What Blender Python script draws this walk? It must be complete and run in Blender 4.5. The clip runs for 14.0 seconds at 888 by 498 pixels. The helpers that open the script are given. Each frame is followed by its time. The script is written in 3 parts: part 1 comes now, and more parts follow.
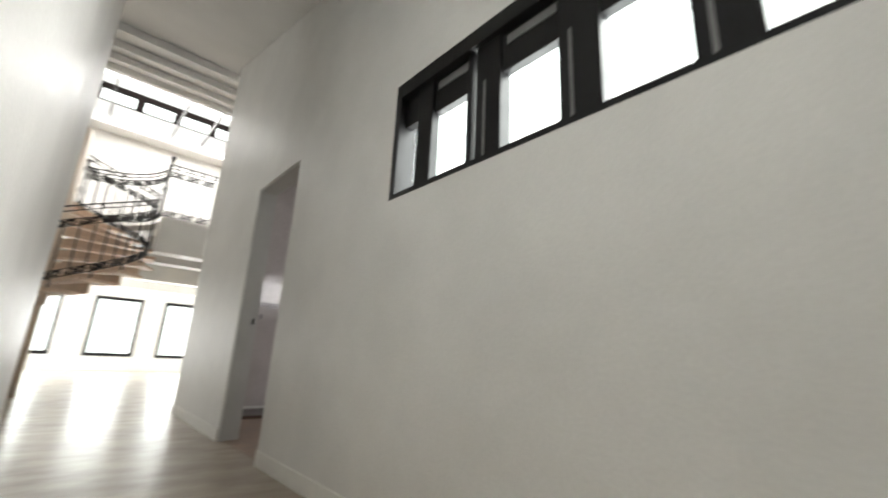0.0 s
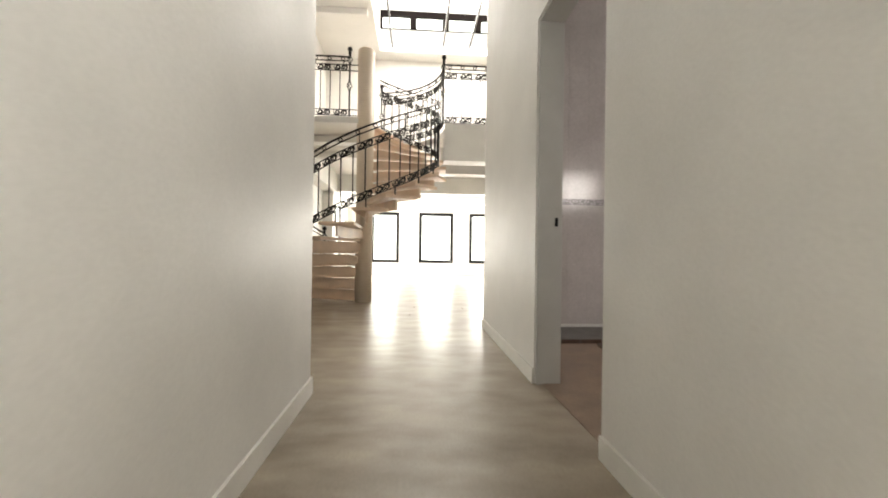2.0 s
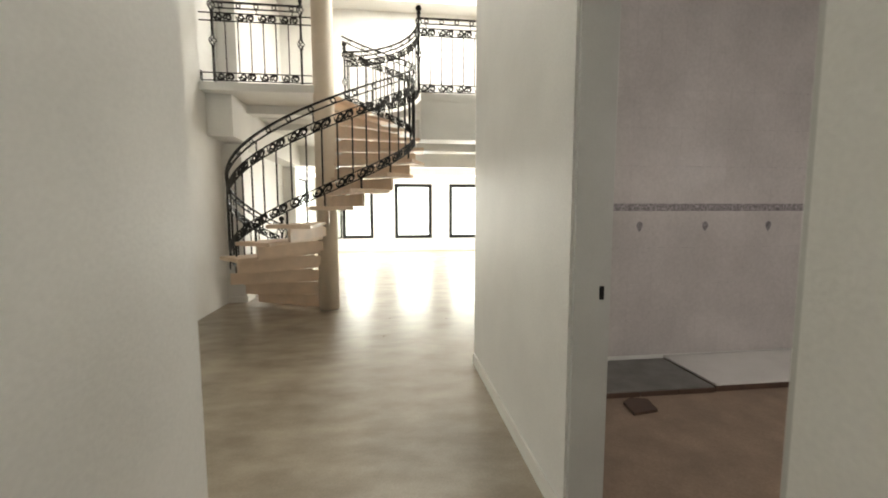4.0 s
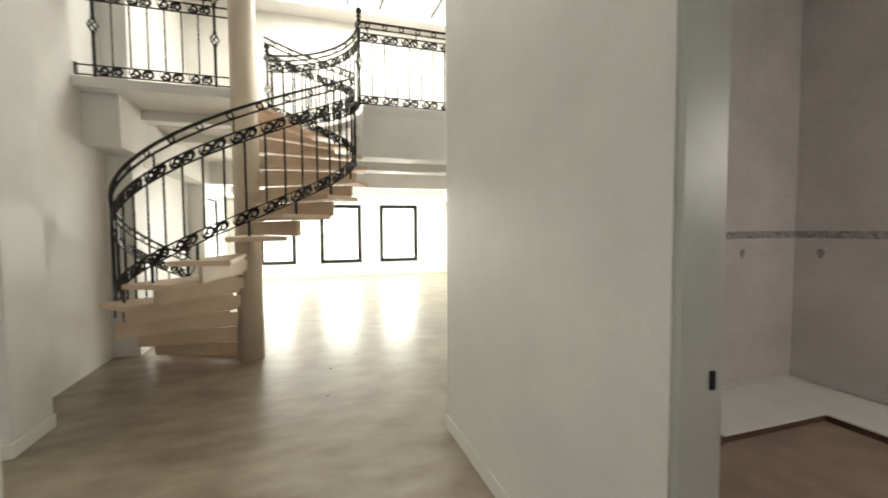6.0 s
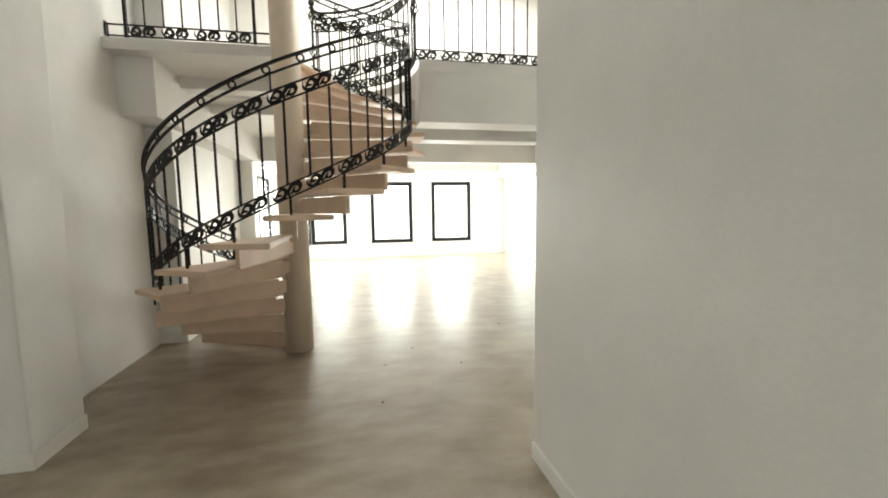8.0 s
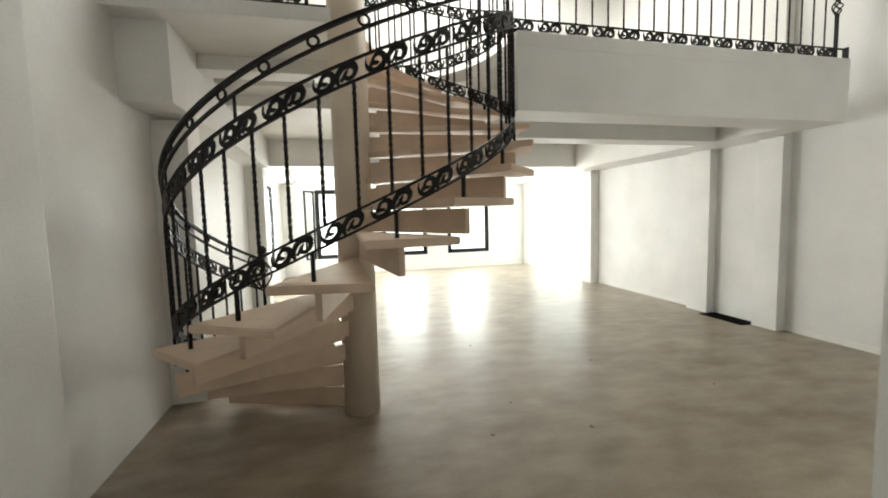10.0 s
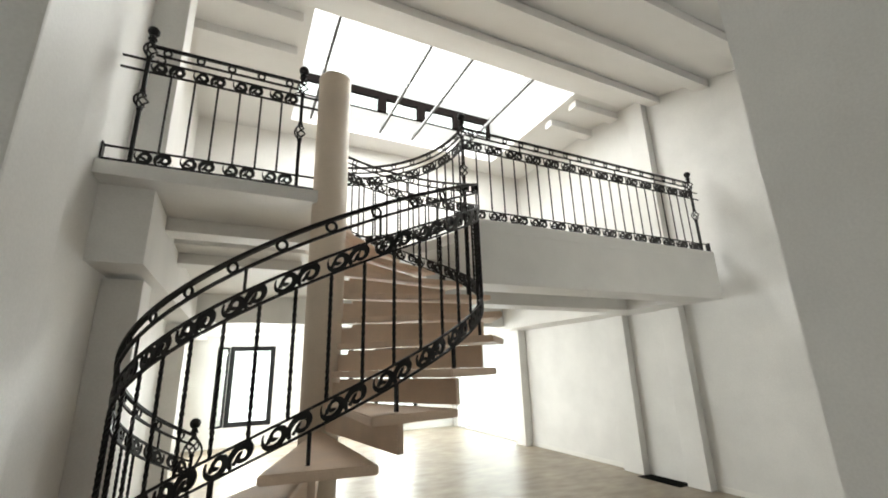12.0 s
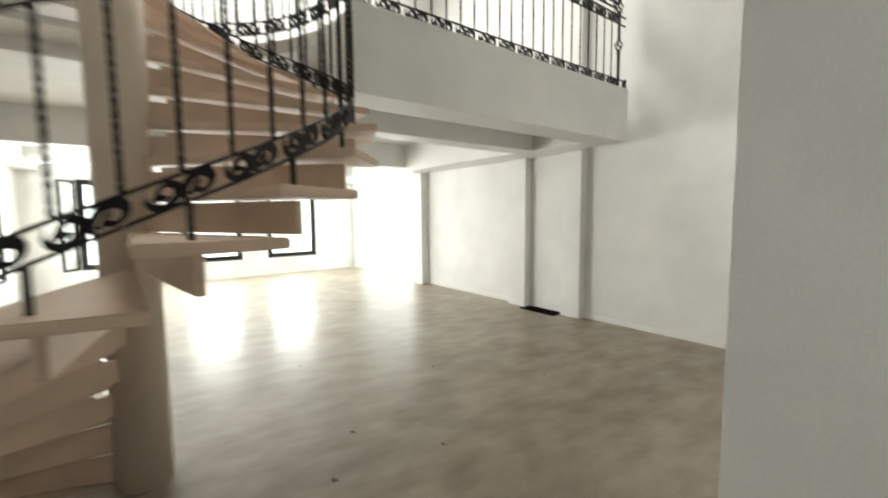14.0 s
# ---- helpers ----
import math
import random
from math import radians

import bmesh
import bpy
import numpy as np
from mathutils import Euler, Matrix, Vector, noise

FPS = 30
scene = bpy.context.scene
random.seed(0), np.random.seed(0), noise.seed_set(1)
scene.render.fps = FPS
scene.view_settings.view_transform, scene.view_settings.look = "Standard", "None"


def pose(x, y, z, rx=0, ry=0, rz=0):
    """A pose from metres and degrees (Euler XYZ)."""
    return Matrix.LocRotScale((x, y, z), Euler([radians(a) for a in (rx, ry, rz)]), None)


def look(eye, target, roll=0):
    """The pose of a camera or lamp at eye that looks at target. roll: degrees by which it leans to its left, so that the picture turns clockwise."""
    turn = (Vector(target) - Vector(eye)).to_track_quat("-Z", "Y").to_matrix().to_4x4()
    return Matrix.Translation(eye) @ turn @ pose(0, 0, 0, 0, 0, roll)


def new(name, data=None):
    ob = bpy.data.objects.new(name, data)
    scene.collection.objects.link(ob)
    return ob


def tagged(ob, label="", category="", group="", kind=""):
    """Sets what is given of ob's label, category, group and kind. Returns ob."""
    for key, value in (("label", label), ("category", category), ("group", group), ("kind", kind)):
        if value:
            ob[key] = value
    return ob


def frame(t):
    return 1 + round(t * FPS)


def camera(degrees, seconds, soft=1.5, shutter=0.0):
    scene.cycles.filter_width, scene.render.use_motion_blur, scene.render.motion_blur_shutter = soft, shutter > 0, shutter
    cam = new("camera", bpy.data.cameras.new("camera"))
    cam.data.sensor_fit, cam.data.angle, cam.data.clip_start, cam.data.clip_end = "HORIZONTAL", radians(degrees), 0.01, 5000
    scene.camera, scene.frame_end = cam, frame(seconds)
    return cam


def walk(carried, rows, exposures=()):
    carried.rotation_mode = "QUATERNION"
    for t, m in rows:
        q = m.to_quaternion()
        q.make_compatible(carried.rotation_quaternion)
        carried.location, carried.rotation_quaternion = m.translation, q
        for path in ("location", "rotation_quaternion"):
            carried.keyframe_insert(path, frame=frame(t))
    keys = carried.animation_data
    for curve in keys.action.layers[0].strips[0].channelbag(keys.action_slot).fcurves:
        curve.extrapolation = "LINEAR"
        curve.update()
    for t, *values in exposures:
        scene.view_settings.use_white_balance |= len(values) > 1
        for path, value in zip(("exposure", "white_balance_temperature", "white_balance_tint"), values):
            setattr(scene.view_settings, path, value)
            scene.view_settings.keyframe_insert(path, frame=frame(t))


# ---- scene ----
cam = camera(93.6, 14.0, soft=1.8, shutter=0.5)
EXPOSURES = [
    (0.0, 0.0, 6500, 10), (1.0, 0.2, 6550, 10), (1.5, 0.6, 6850, 11), (2.2, 0.36, 7100, 11), (4.5, 0.25, 7050, 6), (5.5, 0.25, 7050, 5), (6.5, 0.12, 7050, 5),
    (7.5, 0.2, 6900, 6), (10.0, -0.14, 6550, 6), (12.5, -0.25, 6450, 7), (13.5, -0.34, 6500, 6), (14.0, -0.1, 6500, 6)]
PATH = [
    (0, (0.150, -0.272, 0.824), (1.429, 1.176, 1.342), 2.8),
    (0.5, (0.459, -0.043, 0.853), (1.334, 1.72, 1.208), 1.9),
    (1, (0.548, 0.340, 0.820), (1.026, 2.273, 1.001), 1.8),
    (1.5, (0.580, 0.885, 0.820), (0.814, 2.871, 0.866), 1.6),
    (2, (0.606, 1.416, 0.908), (0.747, 3.411, 0.919), 0.8),
    (4.5, (0.669, 2.76, 1.555), (1.014, 4.715, 1.305), -0.9),
    (5, (0.631, 3.053, 1.566), (1.23, 4.94, 1.279), -0.7),
    (5.5, (0.526, 3.257, 1.576), (1.295, 5.088, 1.334), -0.6),
    (6, (0.419, 3.294, 1.591), (1.033, 5.194, 1.49), -0.4),
    (6.5, (0.376, 3.34, 1.576), (0.901, 5.264, 1.437), -0.4),
    (7, (0.395, 3.493, 1.54), (0.886, 5.422, 1.355), -0.5),
    (7.5, (0.476, 3.739, 1.549), (0.866, 5.69, 1.348), -0.8),
    (10, (-0.407, 5.352, 1.647), (0.071, 7.286, 1.477), -1.5),
    (10.5, (-0.627, 5.435, 1.621), (0.104, 7.294, 1.507), -1.7),
    (11, (-0.81, 5.421, 1.597), (0.097, 7.204, 1.57), -1.5),
    (11.5, (-0.873, 5.375, 1.663), (0.029, 7.141, 1.92), -1.7),
    (12, (-0.903, 5.337, 1.749), (-0.056, 7.066, 2.289), -1.7),
    (12.5, (-0.906, 5.362, 1.753), (-0.068, 7.09, 2.309), -1.6),
    (13, (-0.877, 5.399, 1.702), (0.019, 7.162, 1.997), -1.4),
    (13.5, (-0.74, 5.542, 1.633), (0.293, 7.255, 1.646), -1.1),
    (14, (-0.306, 5.822, 1.614), (0.906, 7.403, 1.441), -0.5),
]
walk(cam, [(t, look(eye, target, roll)) for t, eye, target, roll in PATH], EXPOSURES)

# ---- world and large lights ----
world = bpy.data.worlds.new("World")
scene.world = world
world.use_nodes = True
wn = world.node_tree.nodes
wl = world.node_tree.links
sky = wn.new("ShaderNodeTexSky")
sky.sky_type = "NISHITA"
sky.sun_disc = False
sky.sun_elevation, sky.sun_rotation = radians(52), radians(160)
wl.new(sky.outputs[0], wn["Background"].inputs[0])
wn["Background"].inputs[1].default_value = 0.12


def area_light(name, size_x, size_y, watts, m, colour=(1, 1, 1)):
    data = bpy.data.lights.new(name, "AREA")
    data.shape, data.size, data.size_y, data.energy, data.color = "RECTANGLE", size_x, size_y, watts, colour
    ob = new(name, data)
    ob.matrix_world = m
    return ob


# ---- plan, in metres ----
HALL_L, HALL_R = -0.035, 1.442          # hall walls
HALL_L_END, HALL_R_END = 4.09, 6.386
DOOR_Y0, DOOR_Y1, DOOR_H = 3.21, 4.26, 2.53
ROOM_L, ROOM_R = -1.94, 5.195         # great room walls
ROOM_BACK = 17.5
SLAB_TOP, SLAB_FRONT, BEAM_Z = 3.16, 8.72, 2.505
RAIL_Z = 3.195                       # foot of the balcony railings
COL_X, COL_Y, COL_R = -0.288, 8.87, 0.148
WELL_X, WELL_Y = -0.28, 8.99           # centre of the round stair well
RISE, STEP, START, TREADS = 0.2, 19.33, 135.0, 16
RAIL_R = 1.303
BATH_R, BATH_BACK = 5.02, 6.17
HOLE = (-0.40, 4.03, 9.98, 12.75)     # roof opening x0 x1 y0 y1
HOLE_Z = 6.30
SLOPE = 0.29                          # the roof climbs towards the opening


def roof_z(y):
    return HOLE_Z + SLOPE * (y - HOLE[2])


# daylight standing in the openings
DAY = (1, 0.99, 0.965)
WEST_TO_EAST = pose(0, 0, 0, 90, 0, -90)
area_light("far_window_light", 1.00, 1.84, 90, pose(-0.56, ROOM_BACK + 0.26, 1.41, -74), DAY)
area_light("far_window_light", 1.30, 1.84, 112, pose(1.43, ROOM_BACK + 0.26, 1.41, -74), DAY)
area_light("far_window_light", 1.26, 1.84, 112, pose(3.35, ROOM_BACK + 0.26, 1.41, -74), DAY)
area_light("side_window_light", 2.4, 1.85, 255, pose(ROOM_L - 0.26, 15.2, 1.42) @ WEST_TO_EAST, DAY)
# added lamp for the very bright far end of the east wall
area_light("side_opening_light", 3.2, 2.3, 84, pose(ROOM_R + 0.3, 15.6, 1.28, 90, 0, 90), DAY)
area_light("roof_light", 3.9, 2.5, 280, pose((HOLE[0] + HOLE[1]) / 2, (HOLE[2] + HOLE[3]) / 2, HOLE_Z + 0.26), DAY)
area_light("hall_window_light", 2.6, 0.70, 95, pose(HALL_R + 0.20, 0.38, 2.12, 90, 0, 90), DAY)
# fill from an unseen side, added to brighten the hall's east wall
area_light("passage_fill_light", 1.9, 1.7, 25, pose(-6.32, 5.6, 1.6) @ WEST_TO_EAST, DAY)
area_light("bath_window_light", 0.94, 0.70, 22, pose(3.785, 2.5, 2.19, 50), (1.0, 0.97, 0.97))


# ---- materials ----
def material(name, base, rough=0.6, metal=0.0, vary=0.06, scale=3.0, fine=60.0, bump=0.15, dist=0.004, stain=None, stain_amount=0.0, spec=0.5):
    m = bpy.data.materials.new(name)
    m.use_nodes = True
    n, l = m.node_tree.nodes, m.node_tree.links
    b = n["Principled BSDF"]
    b.inputs["Metallic"].default_value = metal
    b.inputs["Specular IOR Level"].default_value = spec
    co = n.new("ShaderNodeTexCoord")
    geo = n.new("ShaderNodeNewGeometry")
    big = n.new("ShaderNodeTexNoise")
    big.inputs["Scale"].default_value, big.inputs["Detail"].default_value = scale, 5
    small = n.new("ShaderNodeTexNoise")
    small.inputs["Scale"].default_value, small.inputs["Detail"].default_value = fine, 3
    l.new(geo.outputs["Position"], big.inputs["Vector"])
    l.new(geo.outputs["Position"], small.inputs["Vector"])
    ramp = n.new("ShaderNodeMapRange")
    ramp.inputs[1].default_value, ramp.inputs[2].default_value = 0.3, 0.7
    ramp.inputs[3].default_value, ramp.inputs[4].default_value = 1 - vary, 1 + vary
    l.new(big.outputs[0], ramp.inputs[0])
    ramp2 = n.new("ShaderNodeMapRange")
    ramp2.inputs[1].default_value, ramp2.inputs[2].default_value = 0.3, 0.7
    ramp2.inputs[3].default_value, ramp2.inputs[4].default_value = 1 - vary * 0.5, 1 + vary * 0.5
    l.new(small.outputs[0], ramp2.inputs[0])
    mul = n.new("ShaderNodeMath")
    mul.operation = "MULTIPLY"
    l.new(ramp.outputs[0], mul.inputs[0])
    l.new(ramp2.outputs[0], mul.inputs[1])
    col = n.new("ShaderNodeVectorMath")
    col.operation = "SCALE"
    col.inputs[0].default_value = base
    l.new(mul.outputs[0], col.inputs["Scale"])
    out = col.outputs[0]
    if stain:
        sn = n.new("ShaderNodeTexNoise")
        sn.inputs["Scale"].default_value, sn.inputs["Detail"].default_value, sn.inputs["Roughness"].default_value = scale * 0.6, 8, 0.65
        l.new(geo.outputs["Position"], sn.inputs["Vector"])
        sr = n.new("ShaderNodeMapRange")
        sr.inputs[1].default_value, sr.inputs[2].default_value = 0.52, 0.72
        sr.inputs[3].default_value, sr.inputs[4].default_value = 0, stain_amount
        l.new(sn.outputs[0], sr.inputs[0])
        mx = n.new("ShaderNodeMix")
        mx.data_type = "RGBA"
        l.new(sr.outputs[0], mx.inputs[0])
        l.new(out, mx.inputs[6])
        mx.inputs[7].default_value = (*stain, 1)
        out = mx.outputs[2]
    l.new(out, b.inputs["Base Color"])
    rr = n.new("ShaderNodeMapRange")
    rr.inputs[1].default_value, rr.inputs[2].default_value = 0.3, 0.7
    rr.inputs[3].default_value, rr.inputs[4].default_value = rough * 0.85, min(1, rough * 1.15)
    l.new(big.outputs[0], rr.inputs[0])
    l.new(rr.outputs[0], b.inputs["Roughness"])
    bp = n.new("ShaderNodeBump")
    bp.inputs["Strength"].default_value, bp.inputs["Distance"].default_value = bump, dist
    l.new(small.outputs[0], bp.inputs["Height"])
    l.new(bp.outputs[0], b.inputs["Normal"])
    return m


PLASTER = material("white plaster", (0.78, 0.772, 0.748), 0.5, vary=0.06, scale=1.7, fine=75, bump=0.3, dist=0.003, spec=0.35)
CEILING = material("ceiling paint", (0.77, 0.765, 0.75), 0.7, vary=0.04, scale=1.2, fine=90, bump=0.2, dist=0.002, spec=0.3)
TRIM = material("painted trim", (0.80, 0.79, 0.75), 0.4, vary=0.04, scale=5, fine=120, bump=0.1, dist=0.001)
JAMB = material("door frame paint", (0.55, 0.55, 0.53), 0.35, vary=0.05, scale=4, fine=120, bump=0.1, dist=0.001)
IRON = material("black wrought iron", (0.008, 0.007, 0.007), 0.5, spec=0.3, vary=0.3, scale=14, fine=200, bump=0.3, dist=0.001)
ALU = material("black window frame", (0.010, 0.010, 0.011), 0.5, spec=0.25, vary=0.2, scale=9, fine=150, bump=0.05, dist=0.001)
STRIP = material("pale grey metal", (0.22, 0.22, 0.22), 0.4, metal=0.4, vary=0.1, scale=8, fine=120, bump=0.1, dist=0.001)
STONE = material("cast stone tread", (0.72, 0.555, 0.42), 0.5, vary=0.08, scale=5, fine=120, bump=0.2, dist=0.002)
COLUMN = material("painted column", (0.74, 0.63, 0.51), 0.5, vary=0.06, scale=3, fine=90, bump=0.2, dist=0.002)
ENTRY = material("pale entry floor", (0.62, 0.53, 0.42), 0.4, vary=0.06, scale=3, fine=90, bump=0.1, dist=0.001)
TILE = material("glazed grey tile", (0.58, 0.54, 0.53), 0.13, vary=0.11, scale=1.6, fine=40, bump=0.05, dist=0.001)
BORDER = material("patterned border tile", (0.33, 0.30, 0.31), 0.25, vary=0.45, scale=38, fine=90, bump=0.1, dist=0.001)
MOTIF = material("grey tile motif", (0.24, 0.22, 0.23), 0.3, vary=0.3, scale=60, fine=120, bump=0.1, dist=0.001)
LEDGE = material("white ledge top", (0.84, 0.82, 0.80), 0.5, vary=0.05, scale=3, fine=60, bump=0.08, dist=0.001)
SCREED = material("bare grey screed", (0.24, 0.23, 0.22), 0.85, vary=0.2, scale=6, fine=80, bump=0.5, dist=0.004)
BRICKY = material("brown tile edge", (0.10, 0.06, 0.042), 0.5, vary=0.2, scale=12, fine=80, bump=0.2, dist=0.002)
BATHFLOOR = material("brown bathroom floor", (0.34, 0.25, 0.188), 0.5, vary=0.2, scale=4, fine=80, bump=0.15, dist=0.002)
DARK = material("near black", (0.003, 0.003, 0.003), 0.95, vary=0.2, scale=9, spec=0.05)
METAL = material("dull metal bar", (0.10, 0.10, 0.10), 0.5, metal=0.3, vary=0.1, scale=9)
LATCH = material("dark latch plate", (0.03, 0.03, 0.03), 0.35, metal=0.8)
GROUND = material("pale paving outside", (0.45, 0.44, 0.41), 0.8, vary=0.12, scale=2)
SHADE_FRAME = material("dark brown window frame", (0.016, 0.011, 0.010), 0.7, vary=0.2, scale=9, spec=0.1)


def floor_material():
    m = bpy.data.materials.new("worn polished floor")
    m.use_nodes = True
    n, l = m.node_tree.nodes, m.node_tree.links
    b = n["Principled BSDF"]
    geo = n.new("ShaderNodeNewGeometry")
    mp = n.new("ShaderNodeMapping")
    mp.inputs["Scale"].default_value = (1, 1, 1)
    l.new(geo.outputs["Position"], mp.inputs[0])
    big = n.new("ShaderNodeTexNoise")
    big.inputs["Scale"].default_value, big.inputs["Detail"].default_value, big.inputs["Roughness"].default_value = 1.5, 6, 0.58
    l.new(mp.outputs[0], big.inputs[0])
    stretch = n.new("ShaderNodeMapping")
    stretch.inputs["Scale"].default_value = (2.0, 4.2, 1)
    stretch.inputs["Rotation"].default_value = (0, 0, radians(24))
    l.new(geo.outputs["Position"], stretch.inputs[0])
    streak = n.new("ShaderNodeTexNoise")
    streak.inputs["Scale"].default_value, streak.inputs["Detail"].default_value = 1.35, 4
    l.new(stretch.outputs[0], streak.inputs[0])
    fine = n.new("ShaderNodeTexNoise")
    fine.inputs["Scale"].default_value, fine.inputs["Detail"].default_value = 70, 4
    l.new(geo.outputs["Position"], fine.inputs[0])
    ramp = n.new("ShaderNodeValToRGB")
    ramp.color_ramp.elements[0].position, ramp.color_ramp.elements[0].color = 0.36, (0.225, 0.18, 0.13, 1)
    ramp.color_ramp.elements[1].position, ramp.color_ramp.elements[1].color = 0.63, (0.39, 0.33, 0.25, 1)
    mixf = n.new("ShaderNodeMath")
    mixf.operation = "MULTIPLY_ADD"
    mixf.inputs[1].default_value = 0.5
    half = n.new("ShaderNodeMath")
    half.operation = "MULTIPLY"
    half.inputs[1].default_value = 0.5
    l.new(streak.outputs[0], half.inputs[0])
    l.new(big.outputs[0], mixf.inputs[0])
    l.new(half.outputs[0], mixf.inputs[2])
    l.new(mixf.outputs[0], ramp.inputs[0])
    mul = n.new("ShaderNodeMapRange")
    mul.inputs[1].default_value, mul.inputs[2].default_value, mul.inputs[3].default_value, mul.inputs[4].default_value = 0.3, 0.7, 0.92, 1.08
    l.new(fine.outputs[0], mul.inputs[0])
    sc = n.new("ShaderNodeVectorMath")
    sc.operation = "SCALE"
    l.new(ramp.outputs[0], sc.inputs[0])
    l.new(mul.outputs[0], sc.inputs["Scale"])
    l.new(sc.outputs[0], b.inputs["Base Color"])
    b.inputs["Roughness"].default_value = 0.5
    b.inputs["Specular IOR Level"].default_value = 0.55
    b.inputs["Coat Weight"].default_value, b.inputs["Coat Roughness"].default_value = 0.28, 0.23
    bp = n.new("ShaderNodeBump")
    bp.inputs["Strength"].default_value, bp.inputs["Distance"].default_value = 0.06, 0.01
    wave = n.new("ShaderNodeTexNoise")
    wave.inputs["Scale"].default_value, wave.inputs["Detail"].default_value = 2.6, 1
    l.new(geo.outputs["Position"], wave.inputs[0])
    l.new(wave.outputs[0], bp.inputs["Height"])
    bp2 = n.new("ShaderNodeBump")
    bp2.inputs["Strength"].default_value, bp2.inputs["Distance"].default_value = 0.1, 0.001
    l.new(fine.outputs[0], bp2.inputs["Height"])
    l.new(bp.outputs[0], bp2.inputs["Normal"])
    l.new(bp2.outputs[0], b.inputs["Normal"])
    return m


FLOOR = floor_material()


def glass_material():
    m = bpy.data.materials.new("window glass")
    m.use_nodes = True
    n, l = m.node_tree.nodes, m.node_tree.links
    n.remove(n["Principled BSDF"])
    tr, gl, mx = n.new("ShaderNodeBsdfTransparent"), n.new("ShaderNodeBsdfGlossy"), n.new("ShaderNodeMixShader")
    gl.inputs["Roughness"].default_value = 0.02
    tr.inputs[0].default_value = (0.94, 0.97, 0.96, 1)
    mx.inputs[0].default_value = 0.06
    l.new(tr.outputs[0], mx.inputs[1])
    l.new(gl.outputs[0], mx.inputs[2])
    l.new(mx.outputs[0], n["Material Output"].inputs[0])
    return m


GLASS = glass_material()


# ---- mesh helpers ----
def box(bm, x0, x1, y0, y1, z0, z1, bevel=0.0):
    r = bmesh.ops.create_cube(bm, size=1)
    vs = r["verts"]
    for v in vs:
        v.co = Vector((x0 + (v.co.x + 0.5) * (x1 - x0), y0 + (v.co.y + 0.5) * (y1 - y0), z0 + (v.co.z + 0.5) * (z1 - z0)))
    if bevel:
        es = list({e for v in vs for e in v.link_edges})
        bmesh.ops.bevel(bm, geom=es, offset=bevel, segments=2, profile=0.6, affect="EDGES")
    return bm


def mesh_of(bm, name, mat, smooth=False):
    bmesh.ops.recalc_face_normals(bm, faces=bm.faces)
    me = bpy.data.meshes.new(name)
    bm.to_mesh(me)
    bm.free()
    me.materials.append(mat)
    if smooth:
        for p in me.polygons:
            p.use_smooth = True
    return me


def part(name, bm, mat, parent=None, label="", smooth=False):
    """One bmesh as one object under a thing."""
    me = bm if isinstance(bm, bpy.types.Mesh) else mesh_of(bm, name, mat, smooth)
    ob = new(name, me)
    if parent:
        ob.parent = parent
    if label:
        ob["label"] = label
    return ob


def boxes(name, mat, cubes, bevel=0.0, label="", category="", kind="structure"):
    bm = bmesh.new()
    for c in cubes:
        box(bm, *c, bevel=bevel)
    return tagged(part(name, bm, mat), label, category, "", kind)


def empty(name, at, label, category, group="", kind=""):
    ob = new(name)
    ob.location = at
    return tagged(ob, label, category, group, kind)


def prism(bm, pts, z0, z1):
    """A closed plan outline raised from z0 to z1."""
    lo = [bm.verts.new((x, y, z0)) for x, y in pts]
    hi = [bm.verts.new((x, y, z1)) for x, y in pts]
    bm.faces.new(lo[::-1])
    bm.faces.new(hi)
    k = len(pts)
    for i in range(k):
        bm.faces.new((lo[i], lo[(i + 1) % k], hi[(i + 1) % k], hi[i]))
    return bm


def sweep(bm, path, w, h, up=Vector((0, 0, 1)), closed_ends=True):
    """A bar of rectangular section w (sideways) by h (along up) swept along a path; w may be a list."""
    rings = []
    k = len(path)
    for i, p in enumerate(path):
        t = (path[min(i + 1, k - 1)] - path[max(i - 1, 0)]).normalized()
        s = t.cross(up)
        s = s.normalized() if s.length > 1e-5 else Vector((1, 0, 0))
        u = s.cross(t).normalized()
        ww = w[i] if isinstance(w, list) else w
        rings.append([bm.verts.new(p + s * a * ww / 2 + u * b * h / 2) for a, b in ((-1, -1), (1, -1), (1, 1), (-1, 1))])
    for a, b in zip(rings, rings[1:]):
        for j in range(4):
            bm.faces.new((a[j], a[(j + 1) % 4], b[(j + 1) % 4], b[j]))
    bm.faces.new(rings[0][::-1])
    bm.faces.new(rings[-1])
    return bm


